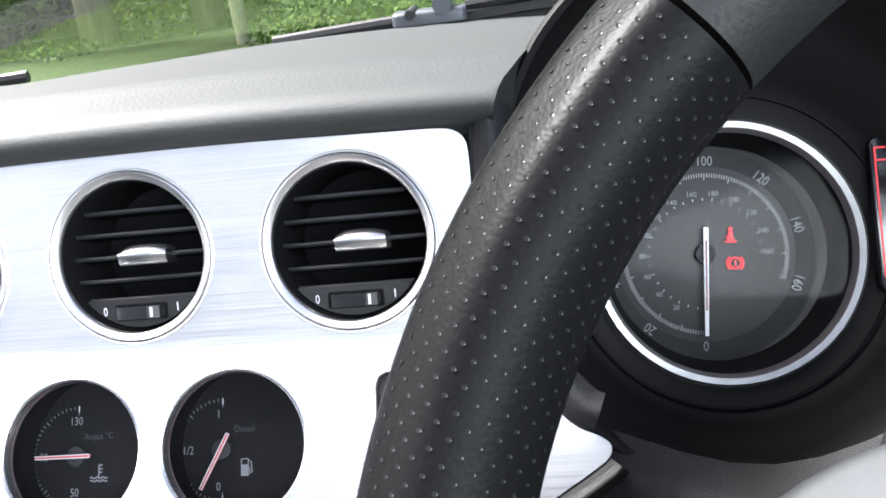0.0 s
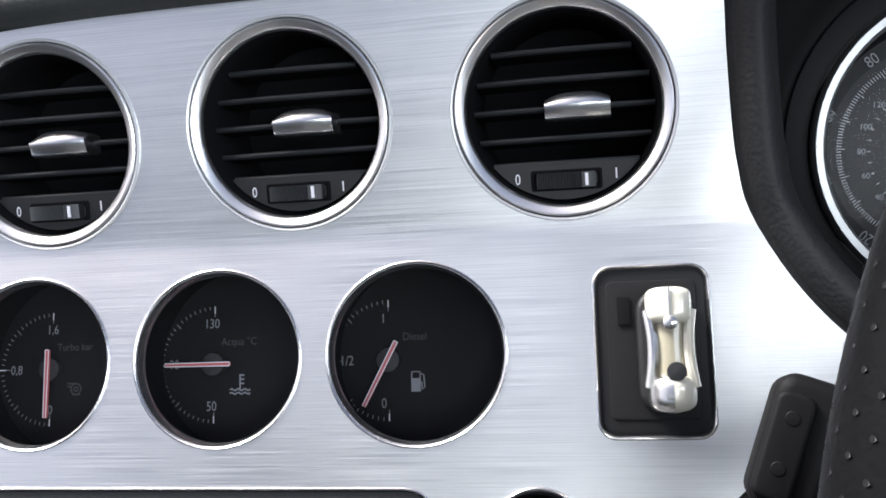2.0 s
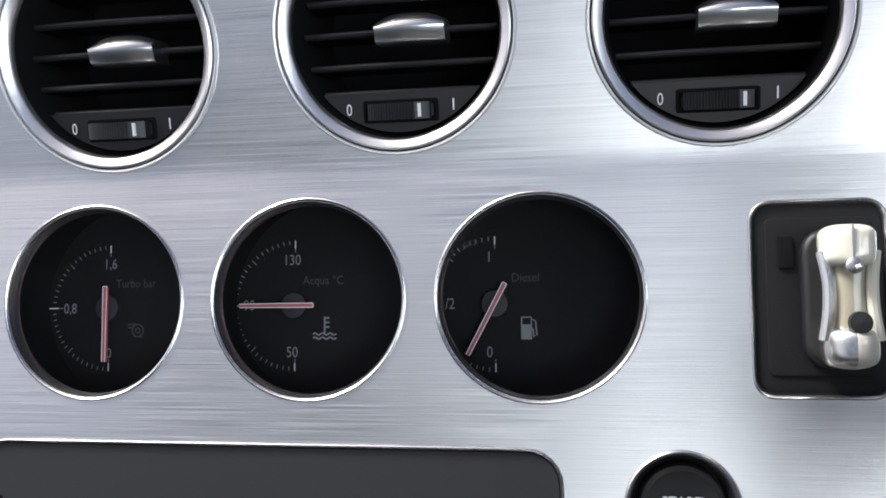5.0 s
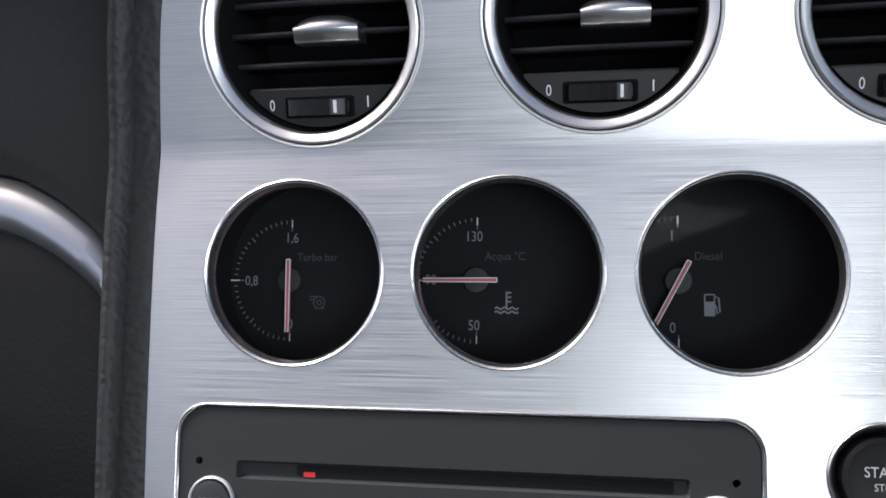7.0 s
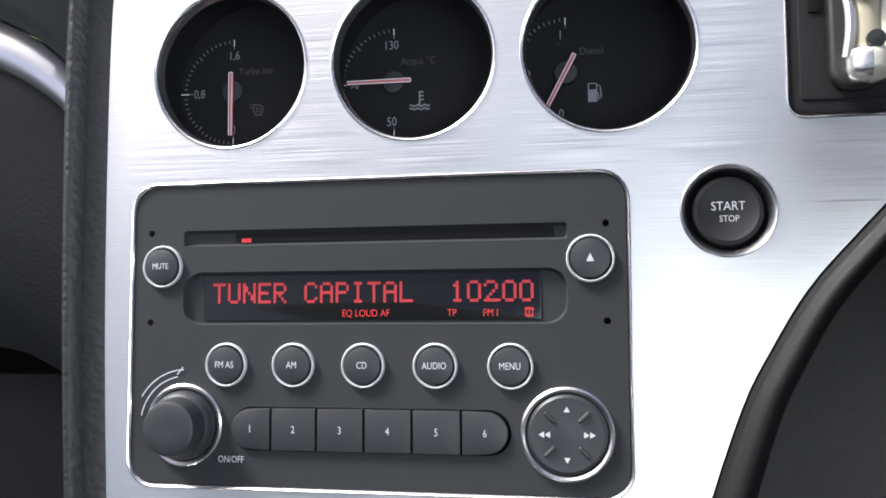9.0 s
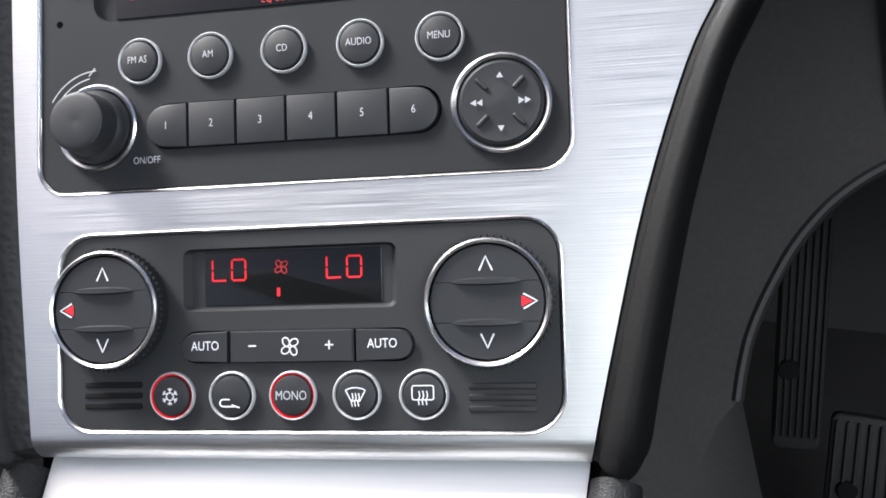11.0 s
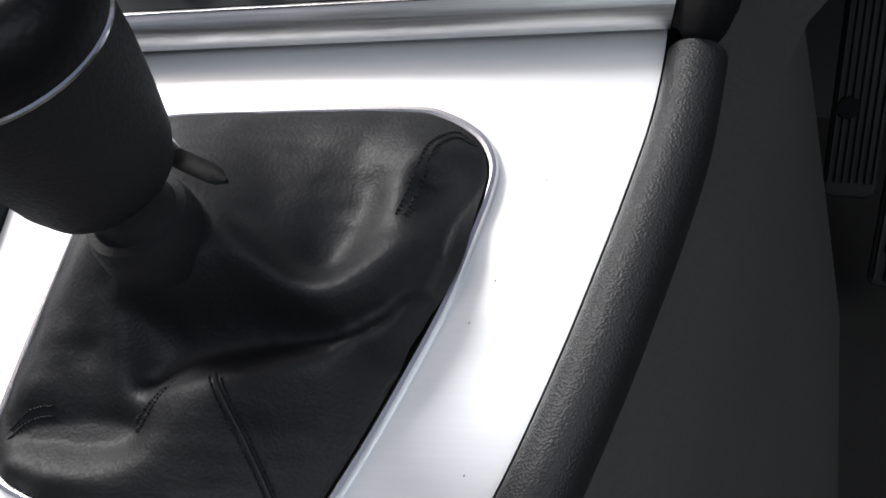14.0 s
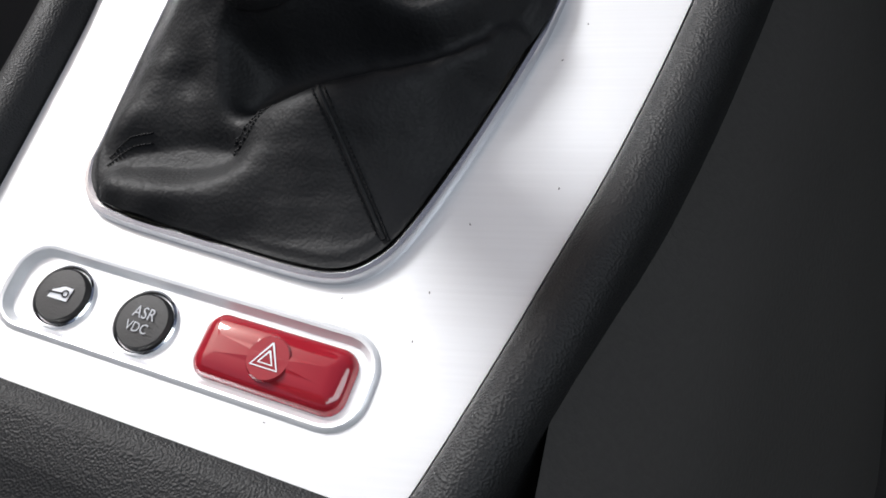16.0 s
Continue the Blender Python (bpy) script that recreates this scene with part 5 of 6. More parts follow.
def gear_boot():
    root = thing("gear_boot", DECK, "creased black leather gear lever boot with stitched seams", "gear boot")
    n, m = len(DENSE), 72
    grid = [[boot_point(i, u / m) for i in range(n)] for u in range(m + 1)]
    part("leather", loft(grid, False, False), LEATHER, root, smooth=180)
    i = min(range(n), key=lambda q: (DENSE[q].x - 0.0085) ** 2 + (DENSE[q].y + 0.0710) ** 2)
    part("seam", tube([boot_point(i, u / 40, 0.0001) for u in range(1, 26)], 0.0007, 8), LEATHER, root, "raised sewn seam")
    cloud = np.array([tuple(p) for row in grid for p in row])
    lines = [[boot_point(i + o, u / 60) + Vector((0.0022 * o / abs(o), 0, 0)) for u in range(2, 38)] for o in (-1, 1)]
    for off in (0.0, 0.0024):
        lines.append(smooth_path([(0.0465 - off * 0.3, 0.0385, 0), (0.0410, 0.0425 - off, 0), (0.0352 + off * 0.6, 0.0365 - off, 0), (0.0318 + off, 0.0250, 0), (0.0288 + off, 0.0120, 0)], 8))
        lines.append(smooth_path([(-0.0740, -0.0490 + off, 0), (-0.0680, -0.0440 + off, 0), (-0.0610, -0.0425 + off, 0)], 8))
        lines.append(smooth_path([(-0.0370, -0.0455 + off, 0), (-0.0310, -0.0410 + off, 0), (-0.0265, -0.0345 + off, 0)], 8))
    bm = bmesh.new()
    for ln in lines:
        ln = [Vector((p.x, p.y, 0.0003 + float(cloud[((cloud[:, :2] - (p.x, p.y)) ** 2).sum(1).argmin(), 2]))) for p in ln]
        for a, b in zip(ln, ln[1:]):
            tube([a, a.lerp(b, 0.62)], 0.00032, 5, bm=bm)
    tagged(part("stitching", bm, DIALBLACK, root, smooth=0), kind="stuff")
    return root


gear_boot()

GLOSSLEATHER = material("glossy_leather", (0.006, 0.006, 0.0066), 0.42, 0.0, spec=0.11, grain=0.12, scale=700, voronoi=True)
BASE = DECK @ Vector((-0.0300, 0.0010, 0.0370))
TIP = BASE + Vector((-0.0218, -0.3086, 0.9509)) * 0.07


def gear_lever():
    m = Matrix.Translation(BASE) @ (TIP - BASE).to_track_quat("Z", "Y").to_matrix().to_4x4()
    root = thing("gear_lever", m, "black leather gear knob with silver cap and thin chrome ring", "gear lever")
    part("collar", lathe([(0.0138, -0.0130), (0.0143, -0.0085), (0.0140, -0.0015), (0.0130, 0.0020), (0.0108, 0.0028), (0.0095, 0.006), (0.0095, 0.018)], 40), LEATHER, root)
    part("skirt", lathe([(0.0090, 0.0145), (0.0135, 0.0150), (0.0172, 0.0180), (0.0196, 0.0245), (0.0213, 0.0350), (0.0230, 0.0480), (0.0235, 0.0582)], 48), LEATHER, root, "leather covered lower knob")
    part("chrome_ring", lathe([(0.0234, 0.0583), (0.0240, 0.0587), (0.0240, 0.0593), (0.0235, 0.0597)], 48), CHROME, root, "thin chrome ring")
    part("knob", lathe([(0.0236, 0.0598), (0.0243, 0.0640), (0.0240, 0.0680), (0.0225, 0.0720), (0.0200, 0.0745), (0.0180, 0.0756), (0.0167, 0.0756), (0.0165, 0.0748)], 48), GLOSSLEATHER, root, "glossy black leather knob")
    part("cap", lathe([(0.0164, 0.0744), (0.0160, 0.0756), (0.0110, 0.0768), (0.0, 0.0774)], 40), CAPMETAL, root, "silver shift pattern cap")
    part("pattern", strokes([[(-0.004, 0.0035), (-0.004, -0.0035)], [(0, 0.0035), (0, -0.0035)], [(0.004, 0.0035), (0.004, -0.0035)], [(-0.004, 0), (0.004, 0)]], 0.0006, 0.0778), FACE, root)
    text("numeral", "5", 0.0042, FACE, root, at(0.0062, 0.0050, 0.0778))
    text("numeral", "1", 0.0042, FACE, root, at(-0.0062, 0.0050, 0.0778))
    mi = m.inverted() @ DECK
    part("clip", tube([mi @ Vector((-0.0225, 0.0172, 0.0460)), mi @ Vector((-0.0225, 0.0172, 0.0405))], 0.0022, 14), CHROME, root, "small chrome clip")
    loops = []
    a, b = mi @ Vector((-0.0245, 0.0165, 0.0432)), mi @ Vector((-0.0070, 0.0095, 0.0400))
    for k in range(9):
        t = k / 8
        c = a.lerp(b, t)
        w = 0.0030 * math.sqrt(max(1 - (2 * t - 1) ** 4, 0.02))
        loops.append([c + Vector((0, w * math.cos(q), 0.0009 * math.sin(q))) for q in (0, 0.785, 1.571, 2.356, 3.1416, 3.927, 4.712, 5.498)])
    part("tongue", loft(loops), HOODBLACK, root)


gear_lever()


def deck_button(x, y, name, label):
    root = thing("console_button", DECK @ at(x, y, -0.0016, RECESS[5]), label, "button", "round console switches")
    part("ring", lathe([(0.0090, -0.001), (0.0089, 0.0009), (0.0084, 0.0013), (0.0080, 0.0006), (0.0079, -0.001)], 40), CHROME, root, "bright thin ring")
    part("cap", lathe([(0.0077, -0.002), (0.0076, 0.0012), (0.0070, 0.0021), (0.0, 0.0023)], 40), BLACK, root)
    if name == "lock":
        bm = poly([(-0.0032, -0.0016), (0.0030, -0.0016), (0.0034, 0.0022), (0.0006, 0.0022), (-0.0026, 0.0006)], 0.0025)
        part("door_symbol", bm, PRINT, root, "white door symbol")
        part("key_symbol", strokes([[(-0.0036, -0.0002), (0.0012, 0.0002)], arc(0.0009, 0, 360, 10, 0.0018, 0.0003)], 0.0005, 0.0027), FACE, root)
    else:
        text("word", "ASR", 0.0045, SOFTPRINT, root, at(0, 0.0018, 0.0026, 0), wide=0.85)
        text("word", "VDC", 0.0038, SOFTPRINT, root, at(-0.0004, -0.0022, 0.0026, 0), wide=0.85)


deck_button(-0.0790, -0.0856, "lock", "round black central locking switch in a bright ring")
deck_button(-0.0534, -0.0917, "asr", "round black traction control switch in a bright ring")


def hazard_switch():
    root = thing("hazard_switch", DECK @ at(-0.0164, -0.1002, -0.0016, RECESS[5]), "glossy red hazard warning switch in the console", "hazard switch")
    loops = []
    for z, d in ((-0.002, 0), (0.0004, 0.0), (0.0014, 0.0004), (0.0023, 0.0013), (0.0030, 0.0028), (0.0034, 0.0044), (0.0035, 0.0062)):
        loops.append([(x, y, z + 0.0012 * (1 - (x / 0.018) ** 2)) for x, y in rrect(0.0424 - 2 * d, 0.0170 - 2 * d, max(0.0050 - d, 0.0008), 6)])
    for f in (0.75, 0.5, 0.25, 0.04):
        loops.append([(x * f, y * f, z + 0.0012 * ((x / 0.018) ** 2 - (x * f / 0.018) ** 2)) for x, y, z in loops[6]])
    part("cap", loft(loops, True, True), RED, root, smooth=60)
    part("thumb_dish", lathe([(0.0058, 0.0040), (0.0054, 0.0046), (0.0, 0.0046)], 40), RED, root)
    tri = lambda r: [(r * math.cos(radians(a)), r * math.sin(radians(a)) - 0.0004) for a in (90, 210, 330, 90)]
    part("triangle", strokes([tri(0.0042), tri(0.0022)], 0.0005, 0.0049), PRINT, root, "white warning triangle")


hazard_switch()


def console_rail(path, side, label, w=0.0170, drop=0.05):
    s = side
    top = [(s * (0.0006 + w * (0.5 - 0.5 * math.cos(q))), -0.0015 + 0.0098 * math.sin(q) ** 0.85) for q in (math.pi * k / 18 for k in range(19))]
    pts = [DECK @ Vector(p) for p in path]
    root = thing("console_rail", Matrix.Identity(4), label, "console trim")
    part("padded_top", sweep(pts, DECK.to_3x3() @ Vector((0, 0, 1)), [(0.0006 * s, -0.006)] + top + [(w * s, -0.006)]), ROLL, root, "rounded grained top")
    part("side_skirt", sweep(pts, DECK.to_3x3() @ Vector((0, 0, 1)), [(w * 0.97 * s, -0.004), (w * 1.04 * s, -0.012), (w * 1.06 * s, -drop), (0.001 * s, -drop), (0.001 * s, -0.0065)]), ROLL, root)


console_rail([p for p in DECK_RIGHT if p.y < 0.0735] + [Vector((-0.004, -0.168, 0)), Vector((-0.02, -0.20, 0))], -1, "thick black grained rail beside the console plate")
console_rail([Vector((-0.135, -0.2, 0)), Vector((-0.122, -0.14, 0))] + [p for p in DECK_LEFT if p.y < 0.078], -1, "black grained rail along the far side of the console")


def console_rear():
    """The grained tray behind the plate."""
    rows = []
    for i in range(15):
        t = i / 14
        x0, y0 = -0.118 + 0.139 * t, -0.1026 - 0.0325 * t
        rows.append([(x0 + q[0], y0 + q[1], q[2]) for q in ((0, 0.0005, -0.012), (0, 0.0005, 0.0002), (-0.0004, -0.0018, 0.0022), (-0.0016, -0.0060, 0.0030), (-0.0040, -0.016, 0.0020), (-0.0080, -0.034, -0.002), (-0.014, -0.06, -0.005), (-0.03, -0.12, -0.008))])
    root = thing("console_tray", DECK, "black grained plastic console behind the aluminium plate", "console")
    part("front_lip", loft([r[:5] for r in rows], False, False, closed=False), ROLL, root, "raised grained lip")
    part("floor", loft([r[4:] for r in rows], False, False, closed=False), ROLL, root)


console_rear()

# ---- passenger side of the dashboard ----
def passenger_dash():
    root = thing("passenger_dashboard", LOWER, "dark grey padded passenger dashboard with an aluminium strip", "dashboard")
    top = smooth_path([(-0.125, 0.050, -0.034), (-0.138, 0.0690, -0.032), (-0.153, 0.0850, -0.031), (-0.174, 0.0985, -0.030), (-0.2, 0.1060, -0.030), (-0.28, 0.1130, -0.030), (-0.45, 0.118, -0.03), (-0.62, 0.12, -0.03)], 6)
    n = len(top)
    drop = [0.0225 + 0.012 * min(1, max(0, (-p.x - 0.2) / 0.2)) for p in top]
    loops = []
    for p, d in zip(top, drop):
        loops.append([(p.x, p.y, p.z - 0.012), (p.x, p.y, p.z), (p.x, p.y - 0.15 * d, p.z + 0.0028), (p.x, p.y - 0.4 * d, p.z + 0.0052), (p.x, p.y - 0.7 * d, p.z + 0.0046), (p.x, p.y - 0.93 * d, p.z + 0.0015), (p.x, p.y - d, p.z - 0.004), (p.x, p.y - d, p.z - 0.014)])
    part("metal_strip", loft(loops), SATIN, root, "curved satin aluminium strip")
    loops = []
    for p in top:
        loops.append([(p.x, p.y + 0.0002, p.z - 0.010), (p.x, p.y + 0.0015, p.z + 0.002), (p.x, p.y + 0.012, p.z + 0.008), (p.x, 0.15, -0.016), (p.x, 0.19, -0.004), (p.x, 0.222, 0.010), (p.x, 0.236, 0.010)])
    part("upper_pad", loft(loops, False, False, closed=False), DASH, root, "grained dark upper pad", smooth=60)
    loops = []
    for p, d in zip(top, drop):
        yy = p.y - d
        loops.append([(p.x, yy + 0.004, p.z - 0.006), (p.x, yy - 0.001, p.z - 0.003), (p.x, yy - 0.02, p.z - 0.001), (p.x, yy - 0.06, p.z - 0.004), (p.x, min(yy, 0.09) - 0.10, p.z - 0.012), (p.x, min(yy, 0.09) - 0.13, p.z - 0.03)])
    part("glovebox_lid", loft(loops, False, False, closed=False), SIDETRIM, root, "smooth dark glovebox lid", smooth=60)
    part("lower_shelf", box(0.52, 0.20, 0.02, -0.40, -0.16, -0.075), VOID, root)


passenger_dash()


def lower_dash():
    """The shaped trim under the instruments and the column shroud."""
    root = thing("driver_dashboard", LOWER, "black grained dashboard below the instruments", "dashboard")
    rows = []
    for i in range(31):
        x = 0.205 + 0.018 * i
        sag = 0.034 * math.exp(-((x - 0.311) / 0.075) ** 2) + 0.02 * math.exp(-((x - 0.54) / 0.08) ** 2)
        y0 = 0.068 - sag if x > 0.24 else 0.068 - sag - 0.02
        rows.append([(x, y0 + 0.012, -0.036), (x, y0, -0.026), (x, y0 - 0.006, -0.020), (x, y0 - 0.016, -0.020), (x, y0 - 0.040, -0.026), (x, y0 - 0.07, -0.034), (x, y0 - 0.16, -0.05)])
    part("lip", loft(rows, False, False, closed=False), ROLL, root, smooth=60)
    part("column_shroud", lathe([(0.055, -0.02), (0.06, 0.02), (0.055, 0.07), (0.04, 0.10), (0.0, 0.105)], 40, cx=0.40, cy=0.03), BLACK, root)


lower_dash()


def column_stalk():
    m = WHEELM @ pose(-0.05, -0.035, -0.075)
    root = thing("column_stalk", m, "black control stalk behind the steering wheel", "stalk")
    part("arm", tube([(0.0, 0, 0), (-0.06, -0.004, 0), (-0.12, -0.010, 0.004)], 0.006, 12), BLACK, root)
    part("collar", tube([(-0.095, -0.0075, 0.0025), (-0.118, -0.0098, 0.004)], 0.0085, 16), KEYPLASTIC, root)


column_stalk()


PODBLACK = material("switch_black", (0.0045, 0.0045, 0.005), 0.6, spec=0.10, grain=0.06, scale=1500)


def wheel_switch():
    """The paddle with two dimpled keys, placed and turned to fit the camera's view."""
    c = Vector((0.1927, -0.058, 0.8398))
    out_z = Vector((-0.10, -0.80, 0.60)).normalized()
    up_y = Vector((0.39, 0.83, 0.60))
    up_y = (up_y - out_z * up_y.dot(out_z)).normalized()
    m = Matrix((up_y.cross(out_z), up_y, out_z)).transposed().to_4x4()
    root = thing("wheel_switch", Matrix.Translation(c) @ m, "black two button audio switch behind the wheel rim", "switch")
    part("pod", slab(0.0155, 0.0300, 0.0046, -0.016, 0.0, 0.003, cx=0.002), PODBLACK, root)
    part("key", slab(0.0085, 0.0235, 0.0026, -0.001, 0.0014, 0.0012, cx=-0.0008, cy=-0.001), PODBLACK, root, "black rocker key")
    for y in (0.0052, -0.0058):
        part("dimple", lathe([(0.0017, 0.0013), (0.0014, 0.0016), (0.0, 0.0017)], 18, cx=-0.0008, cy=y), PODBLACK, root)
    part("mount", slab(0.014, 0.014, 0.003, -0.03, -0.012, 0.002, cx=0.008, cy=-0.006), PODBLACK, root)


wheel_switch()


# ---- footwell ----
FLANK = material("flank_trim", (0.043, 0.041, 0.039), 0.85, 0.0, grain=0.4, scale=500, vary=0.15)


def footwell():
    """The carpeted flank of the console, the shroud under the dashboard and the pedals."""
    loops = []
    for i in range(25):
        t = i / 24
        y = -0.50 + 1.0 * t
        top = DECK @ Vector((0, max(min((y + 0.1683) / 0.883, 0.08), -0.3), 0))
        xt = 0.055 + 0.075 * step((y + 0.30) / 0.30) + 0.012
        zt = min(0.548 + 0.53 * (y + 0.1683), 0.60)
        loops.append([(xt - 0.02, y, zt - 0.004), (xt + 0.006, y, zt - 0.03), (xt + 0.020, y, zt - 0.09), (xt + 0.040, y, zt - 0.18), (xt + 0.060, y, 0.27), (xt + 0.06, y, 0.24)])
    ob = part("tunnel_carpet", loft(loops, False, False, closed=False), FLANK, smooth=60)
    tagged(ob, "smooth dark flank of the centre tunnel", "tunnel trim", kind="structure")
    arch = smooth_path([(0.150, -0.178, 0), (0.1525, -0.165, 0), (0.156, -0.153, 0), (0.163, -0.138, 0), (0.1735, -0.121, 0), (0.188, -0.106, 0), (0.2077, -0.0947, 0), (0.235, -0.086, 0), (0.28, -0.082, 0), (0.42, -0.082, 0)], 5)
    outline = [(0.095, -0.27), (0.126, -0.27), (0.132, -0.21), (0.143, -0.186)] + [(p.x, p.y) for p in arch] + [(0.42, 0.03), (0.23, 0.03), (0.15, -0.04), (0.11, -0.12)]
    ob = thing("knee_panel", LOWER, "smooth dark grey knee panel with an arch over the pedals", "dashboard trim")
    part("panel", plate(outline, [], -0.050, -0.045), FLANK, ob)
    part("edge_roll", tube([(p.x, p.y, -0.0465) for p in arch], 0.0026, 10), BLACK, ob, "rounded arch edge")


footwell()


PEDAL = material("pedal_rubber", (0.013, 0.013, 0.0135), 0.6, grain=0.2, scale=600)


def pedal(m, w, h, label, ribs=9):
    root = thing("pedal", m, label, "pedal", "pedals in the footwell")
    part("pad", slab(w, h, 0.006, -0.008, 0.0, 0.002), PEDAL, root)
    for i in range(ribs):
        x = -w * 0.42 + w * 0.84 * i / (ribs - 1)
        part("rib", slab(w * 0.045, h * 0.88, 0.001, -0.001, 0.0025, 0.0008, cx=x), PEDAL, root)
    part("rivet", lathe([(0.007, 0.001), (0.006, 0.0035), (0.0, 0.004)], 20, cx=-w * 0.22, cy=-h * 0.16), VOID, root)


def facing(place, target):
    place, target = Vector(place), Vector(target)
    return Matrix.Translation(place) @ (target - place).to_track_quat("Z", "Y").to_matrix().to_4x4()


pedal(facing((0.224, 0.16, 0.437), (0.16, -0.30, 0.60)), 0.030, 0.165, "black ribbed rubber footrest in the dark footwell", 7)
pedal(facing((0.272, 0.15, 0.32), (0.15, -0.36, 0.60)), 0.05, 0.08, "black ribbed rubber pedal above the carpet", 7)


# ---- outside ----
JOINT = material("wiper_joint_grey", (0.0780, 0.0845, 0.0975), 0.4, 0.3, grain=0.06, scale=900)


def wiper(path, label, pivot=None):
    root = thing("wiper", Matrix.Identity(4), label, "windscreen wiper", "wipers on the windscreen")
    part("arm", tube([Vector(p) + Vector((0, 0, 0.006)) for p in path], 0.005, 8), BLACK, root)
    part("blade", sweep([Vector(p) for p in path], (0, 0, 1), [(-0.004, -0.006), (0.004, -0.006), (0.003, 0.0), (-0.003, 0.0)]), RUBBER, root)
    if pivot:
        part("joint", slab(0.060, 0.022, 0.006, 0, 0.010, 0.003), JOINT, root, "grey arm joint", m=Matrix.Translation(pivot))
        part("cap", tube([Vector(pivot) + Vector((0.012, 0.016, 0.014)), Vector(pivot) + Vector((0.012, -0.016, 0.014))], 0.0075, 18), JOINT, root, "round joint cap")
        part("bolt", tube([Vector(pivot) + Vector((-0.014, 0.010, 0.009)), Vector(pivot) + Vector((-0.014, -0.0165, 0.009))], 0.004, 14), BLACK, root)


wiper([(0.17, 0.458, 0.9075), (0.22, 0.450, 0.9115), (0.30, 0.435, 0.9175), (0.55, 0.39, 0.931), (0.80, 0.35, 0.931)], "black wiper parked along the windscreen base", (0.140, 0.458, 0.9035))
wiper([(0.010, 0.455, 0.8960), (0.10, 0.460, 0.9000), (0.22, 0.458, 0.9035), (0.36, 0.445, 0.9080), (0.5, 0.425, 0.912)], "long black wiper parked along the windscreen base")
wiper([(-0.62, 0.315, 0.8850), (-0.45, 0.385, 0.8900), (-0.30, 0.425, 0.8930), (-0.20, 0.440, 0.8945)], "end of a black wiper resting low on the windscreen")
sc = part("cowl", sweep([(-0.7, 0.36, 0.832), (-0.3, 0.46, 0.847), (0.0, 0.51, 0.853), (0.3, 0.50, 0.855), (0.8, 0.40, 0.847)], (0, 0, 1), [(-0.10, -0.045), (0.03, -0.045), (0.03, -0.034), (0.01, -0.032), (-0.10, -0.036)]), BLACK)
tagged(sc, "dark plastic cowl below the windscreen", "cowl")

bm = bmesh.new()
bmesh.ops.create_grid(bm, x_segments=60, y_segments=60, size=1)
for v in bm.verts:
    r = max(abs(v.co.x), abs(v.co.y))
    k = 400 * r ** 3 + 6 * r
    v.co = Vector((v.co.x / max(r, 1e-6) * k, v.co.y / max(r, 1e-6) * k, 0.05 * noise.noise(v.co * 8)))
tagged(part("ground", bm, GRASS), "rough green grass beside the car", "grass", kind="structure")


def leaf_cloud(name, blobs, count, size, mats, label, category, kind="stuff"):
    rnd = random.Random(name)
    bm = bmesh.new()
    for k in range(count):
        cx, cy, cz, rx, ry, rz = blobs[rnd.randrange(len(blobs))]
        d = Vector((rnd.gauss(0, 1), rnd.gauss(0, 1), rnd.gauss(0, 1))).normalized() * rnd.random() ** 0.4
        c = Vector((cx + d.x * rx, cy + d.y * ry, cz + d.z * rz))
        a = Vector((rnd.uniform(-1, 1), rnd.uniform(-1, 1), rnd.uniform(-1, 1))).normalized()
        b = a.orthogonal().normalized()
        s = size * rnd.uniform(0.6, 1.4)
        f = bm.faces.new([bm.verts.new(c + a * s), bm.verts.new(c + b * s * 0.5), bm.verts.new(c - a * s), bm.verts.new(c - b * s * 0.5)])
        f.material_index = rnd.randrange(len(mats))
    me = bpy.data.meshes.new(name)
    bm.to_mesh(me)
    bm.free()
    for q in mats:
        me.materials.append(q)
    return tagged(new(name, me), label, category, kind=kind)


def out(phi, d, z=0.0):
    """A place d metres off, phi degrees to the left of straight ahead."""
    return Vector((0.25 - d * math.sin(radians(phi)), -0.27 + d * math.cos(radians(phi)), z))


def tree(a, d, r, label, lean=0.0):
    root = thing("tree", Matrix.Translation(out(a, d)), label, "tree", "trees in front of the car")
    loops = []
    for j in range(14):
        z = -0.1 + 0.6 * j
        rr = r * (1.0 - 0.05 * j) * (1.35 if j == 0 else 1.08 if j == 1 else 1)
        loops.append([(rr * (1 + 0.08 * noise.noise((math.cos(k * 0.45) * 2 + a, math.sin(k * 0.45) * 2, z))) * math.cos(2 * math.pi * k / 14) + lean * z, rr * math.sin(2 * math.pi * k / 14), z) for k in range(14)])
    part("trunk", loft(loops), BARK, root)
    rnd = random.Random(int(a * 100) + 7)
    for k in range(4):
        z = 3.0 + 0.9 * k
        an = rnd.uniform(0, 6.28)
        part("limb", tube(smooth_path([(lean * z, 0, z), (lean * z + 0.8 * math.cos(an), 0.8 * math.sin(an), z + 0.6), (lean * z + 1.8 * math.cos(an), 1.8 * math.sin(an), z + 1.0)], 4), r * 0.25, 8), BARK, root)
    crown = leaf_cloud("crown", [(rnd.uniform(-1.6, 1.6), rnd.uniform(-1.6, 1.6), rnd.uniform(4.6, 7.4), 0.9, 0.9, 0.7) for k in range(9)], 2600, 0.09, (LEAF, LEAFL), "leafy green crown", "")
    crown.parent = root


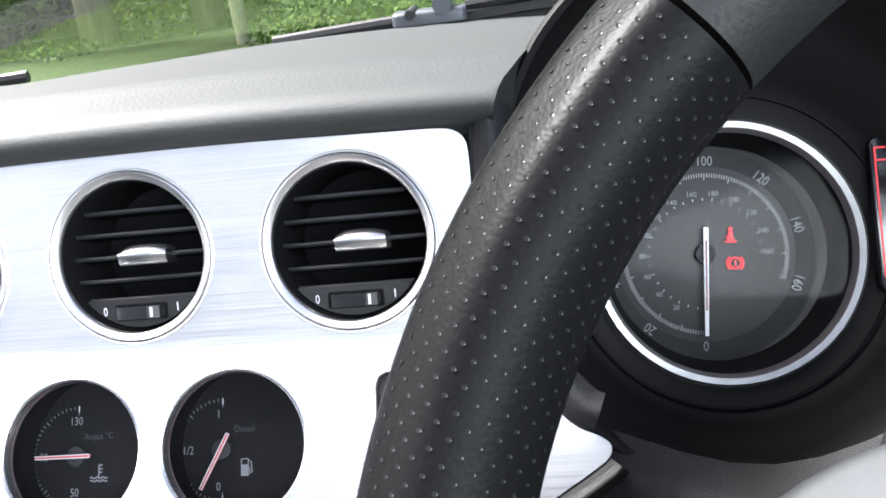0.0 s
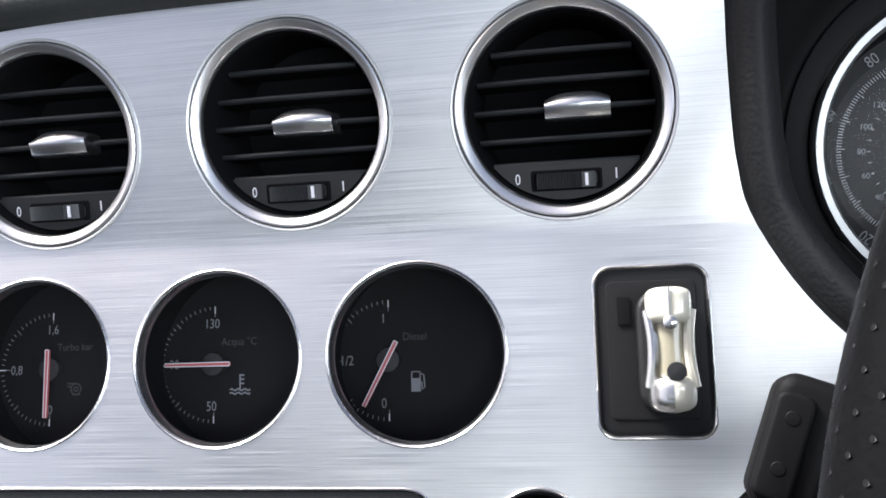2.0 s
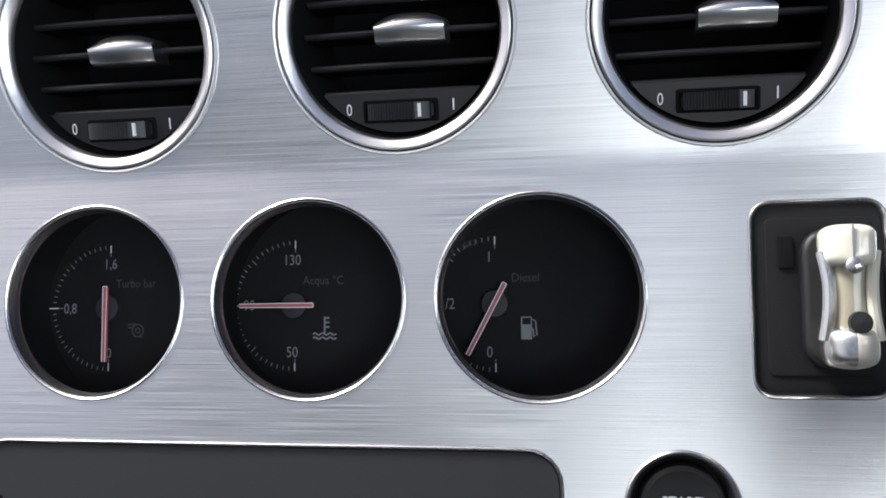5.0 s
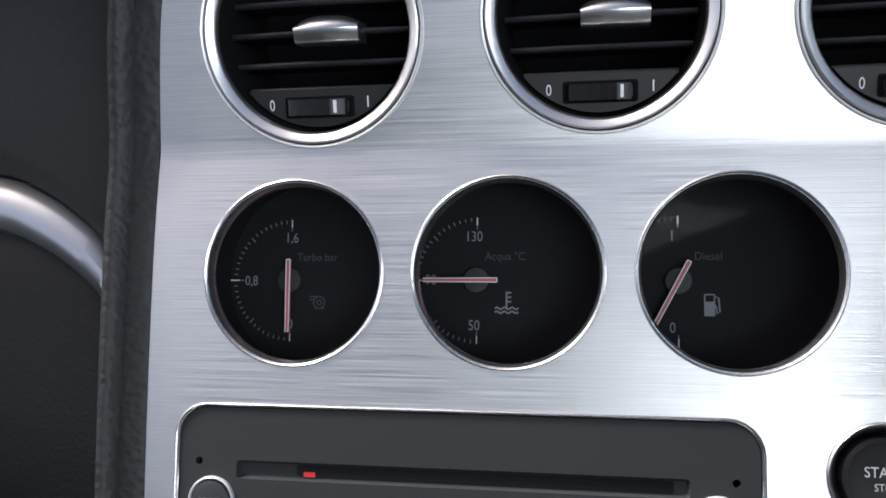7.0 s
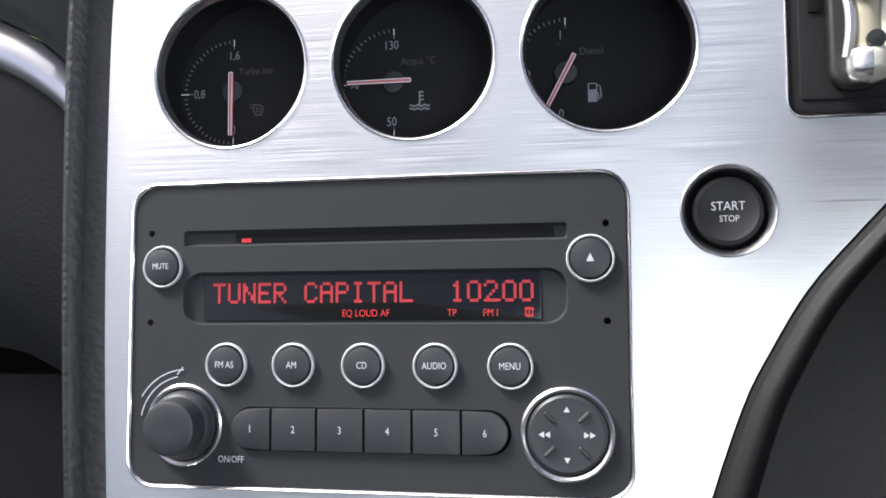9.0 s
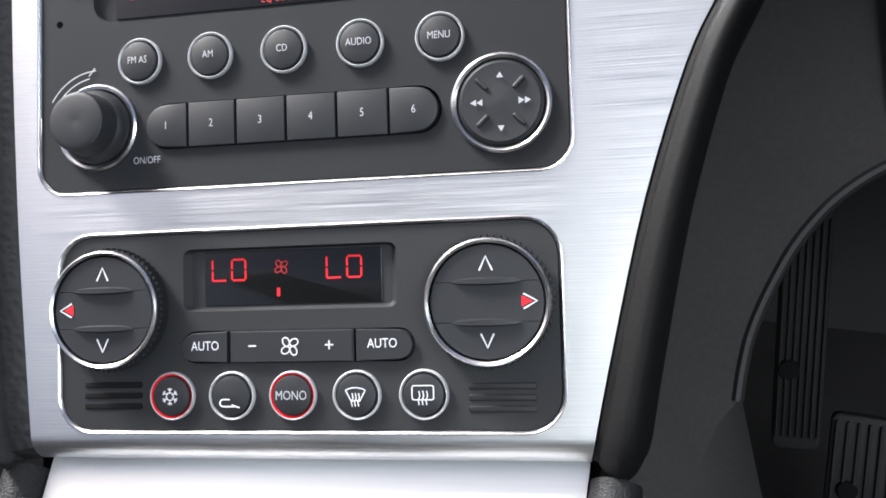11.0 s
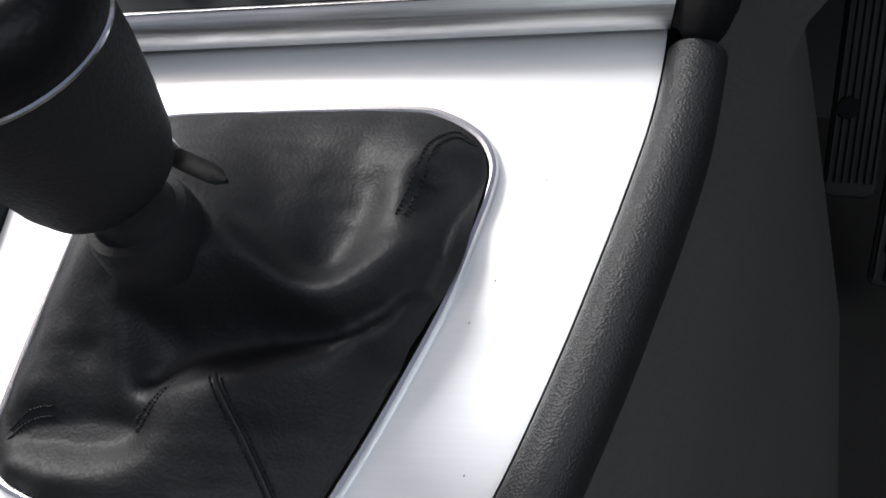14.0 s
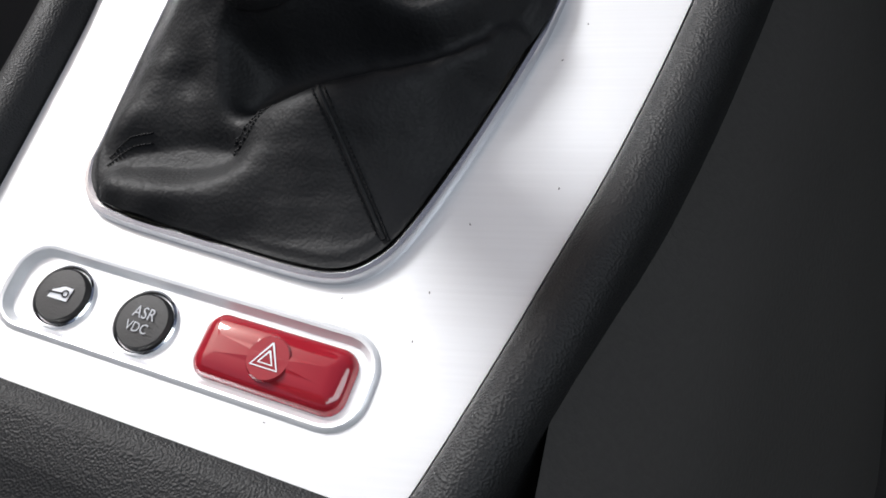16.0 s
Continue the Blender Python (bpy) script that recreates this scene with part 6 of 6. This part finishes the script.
for a, d, r, lb in ((27.6, 9.0, 0.145, "mossy tree trunk under green leaves"), (25.6, 11.5, 0.18, "dark mossy tree trunk behind the fence"), (23.0, 11.0, 0.14, "shaded mossy tree trunk among bushes"), (21.2, 8.9, 0.13, "greenish straight tree trunk near the fence"), (34.7, 10.0, 0.14, "mossy tree trunk at the wood's edge"), (8.0, 13.0, 0.16, "slender mossy trunk at the wood's edge")):
    tree(a, d, r, lb)

rnd = random.Random(5)
# unseen upper hedge is added to keep front sky out of reflections
leaf_cloud("hedge", [(*out(rnd.uniform(-25, 55), rnd.uniform(13, 19), 0.2 + 8.5 * rnd.random() ** 1.4), 1.5, 1.5, 1.2) for k in range(170)], 60000, 0.13, (LEAF, LEAF, LEAFL), "dense green hedge and undergrowth, its unseen top added to cut sky light", "hedge")
# two pale leaves to each green one put sunlight into the colour
leaf_cloud("bush", [(*out(rnd.uniform(29, 50), rnd.uniform(9.6, 12), rnd.uniform(-0.1, 1.5)), 0.8, 0.6, 0.5) for k in range(22)] + [(*out(rnd.uniform(0, 24), rnd.uniform(9.2, 12), rnd.uniform(-0.2, 1.2)), 0.8, 0.6, 0.45) for k in range(34)], 34000, 0.055, (LEAFL, LEAF, LEAFL), "green bushes below the trees, leaves coloured pale to look sunlit", "bush")
leaf_cloud("undergrowth", [(*out(rnd.uniform(16, 52), rnd.uniform(8.6, 10.5), rnd.uniform(-0.18, -0.02)), 0.6, 0.5, 0.16) for k in range(30)] + [(*out(rnd.uniform(-6, 15), rnd.uniform(6.6, 9.5), rnd.uniform(-0.14, 0.26)), 0.6, 0.5, 0.24) for k in range(46)], 36000, 0.034, (LEAF, LEAFL, LEAF), "low green undergrowth about the wire fence", "undergrowth")


def fence():
    root = thing("fence", Matrix.Identity(4), "wire mesh fence on pale wooden posts", "fence")
    def spot(k, z=0.0):
        return out(46, 8.6, z).lerp(out(0, 7.6, z), k)
    for k in (0.02, 0.26, 0.602, 0.79, 0.98):
        p = spot(k)
        part("post", lathe([(0.055, -0.2), (0.055, 1.55), (0.045, 1.6), (0.0, 1.62)], 12, cx=p.x, cy=p.y), POSTW, root)
    bm = bmesh.new()
    for q in range(10):
        tube([spot(0, 0.12 + 0.14 * q), spot(1, 0.12 + 0.14 * q)], 0.0015, 4, bm=bm)
    for k in range(90):
        tube([spot(k / 89, 0.1), spot(k / 89, 1.4)], 0.0011, 4, bm=bm)
    tagged(part("wire_mesh", bm, WIRE, root), kind="stuff")


fence()
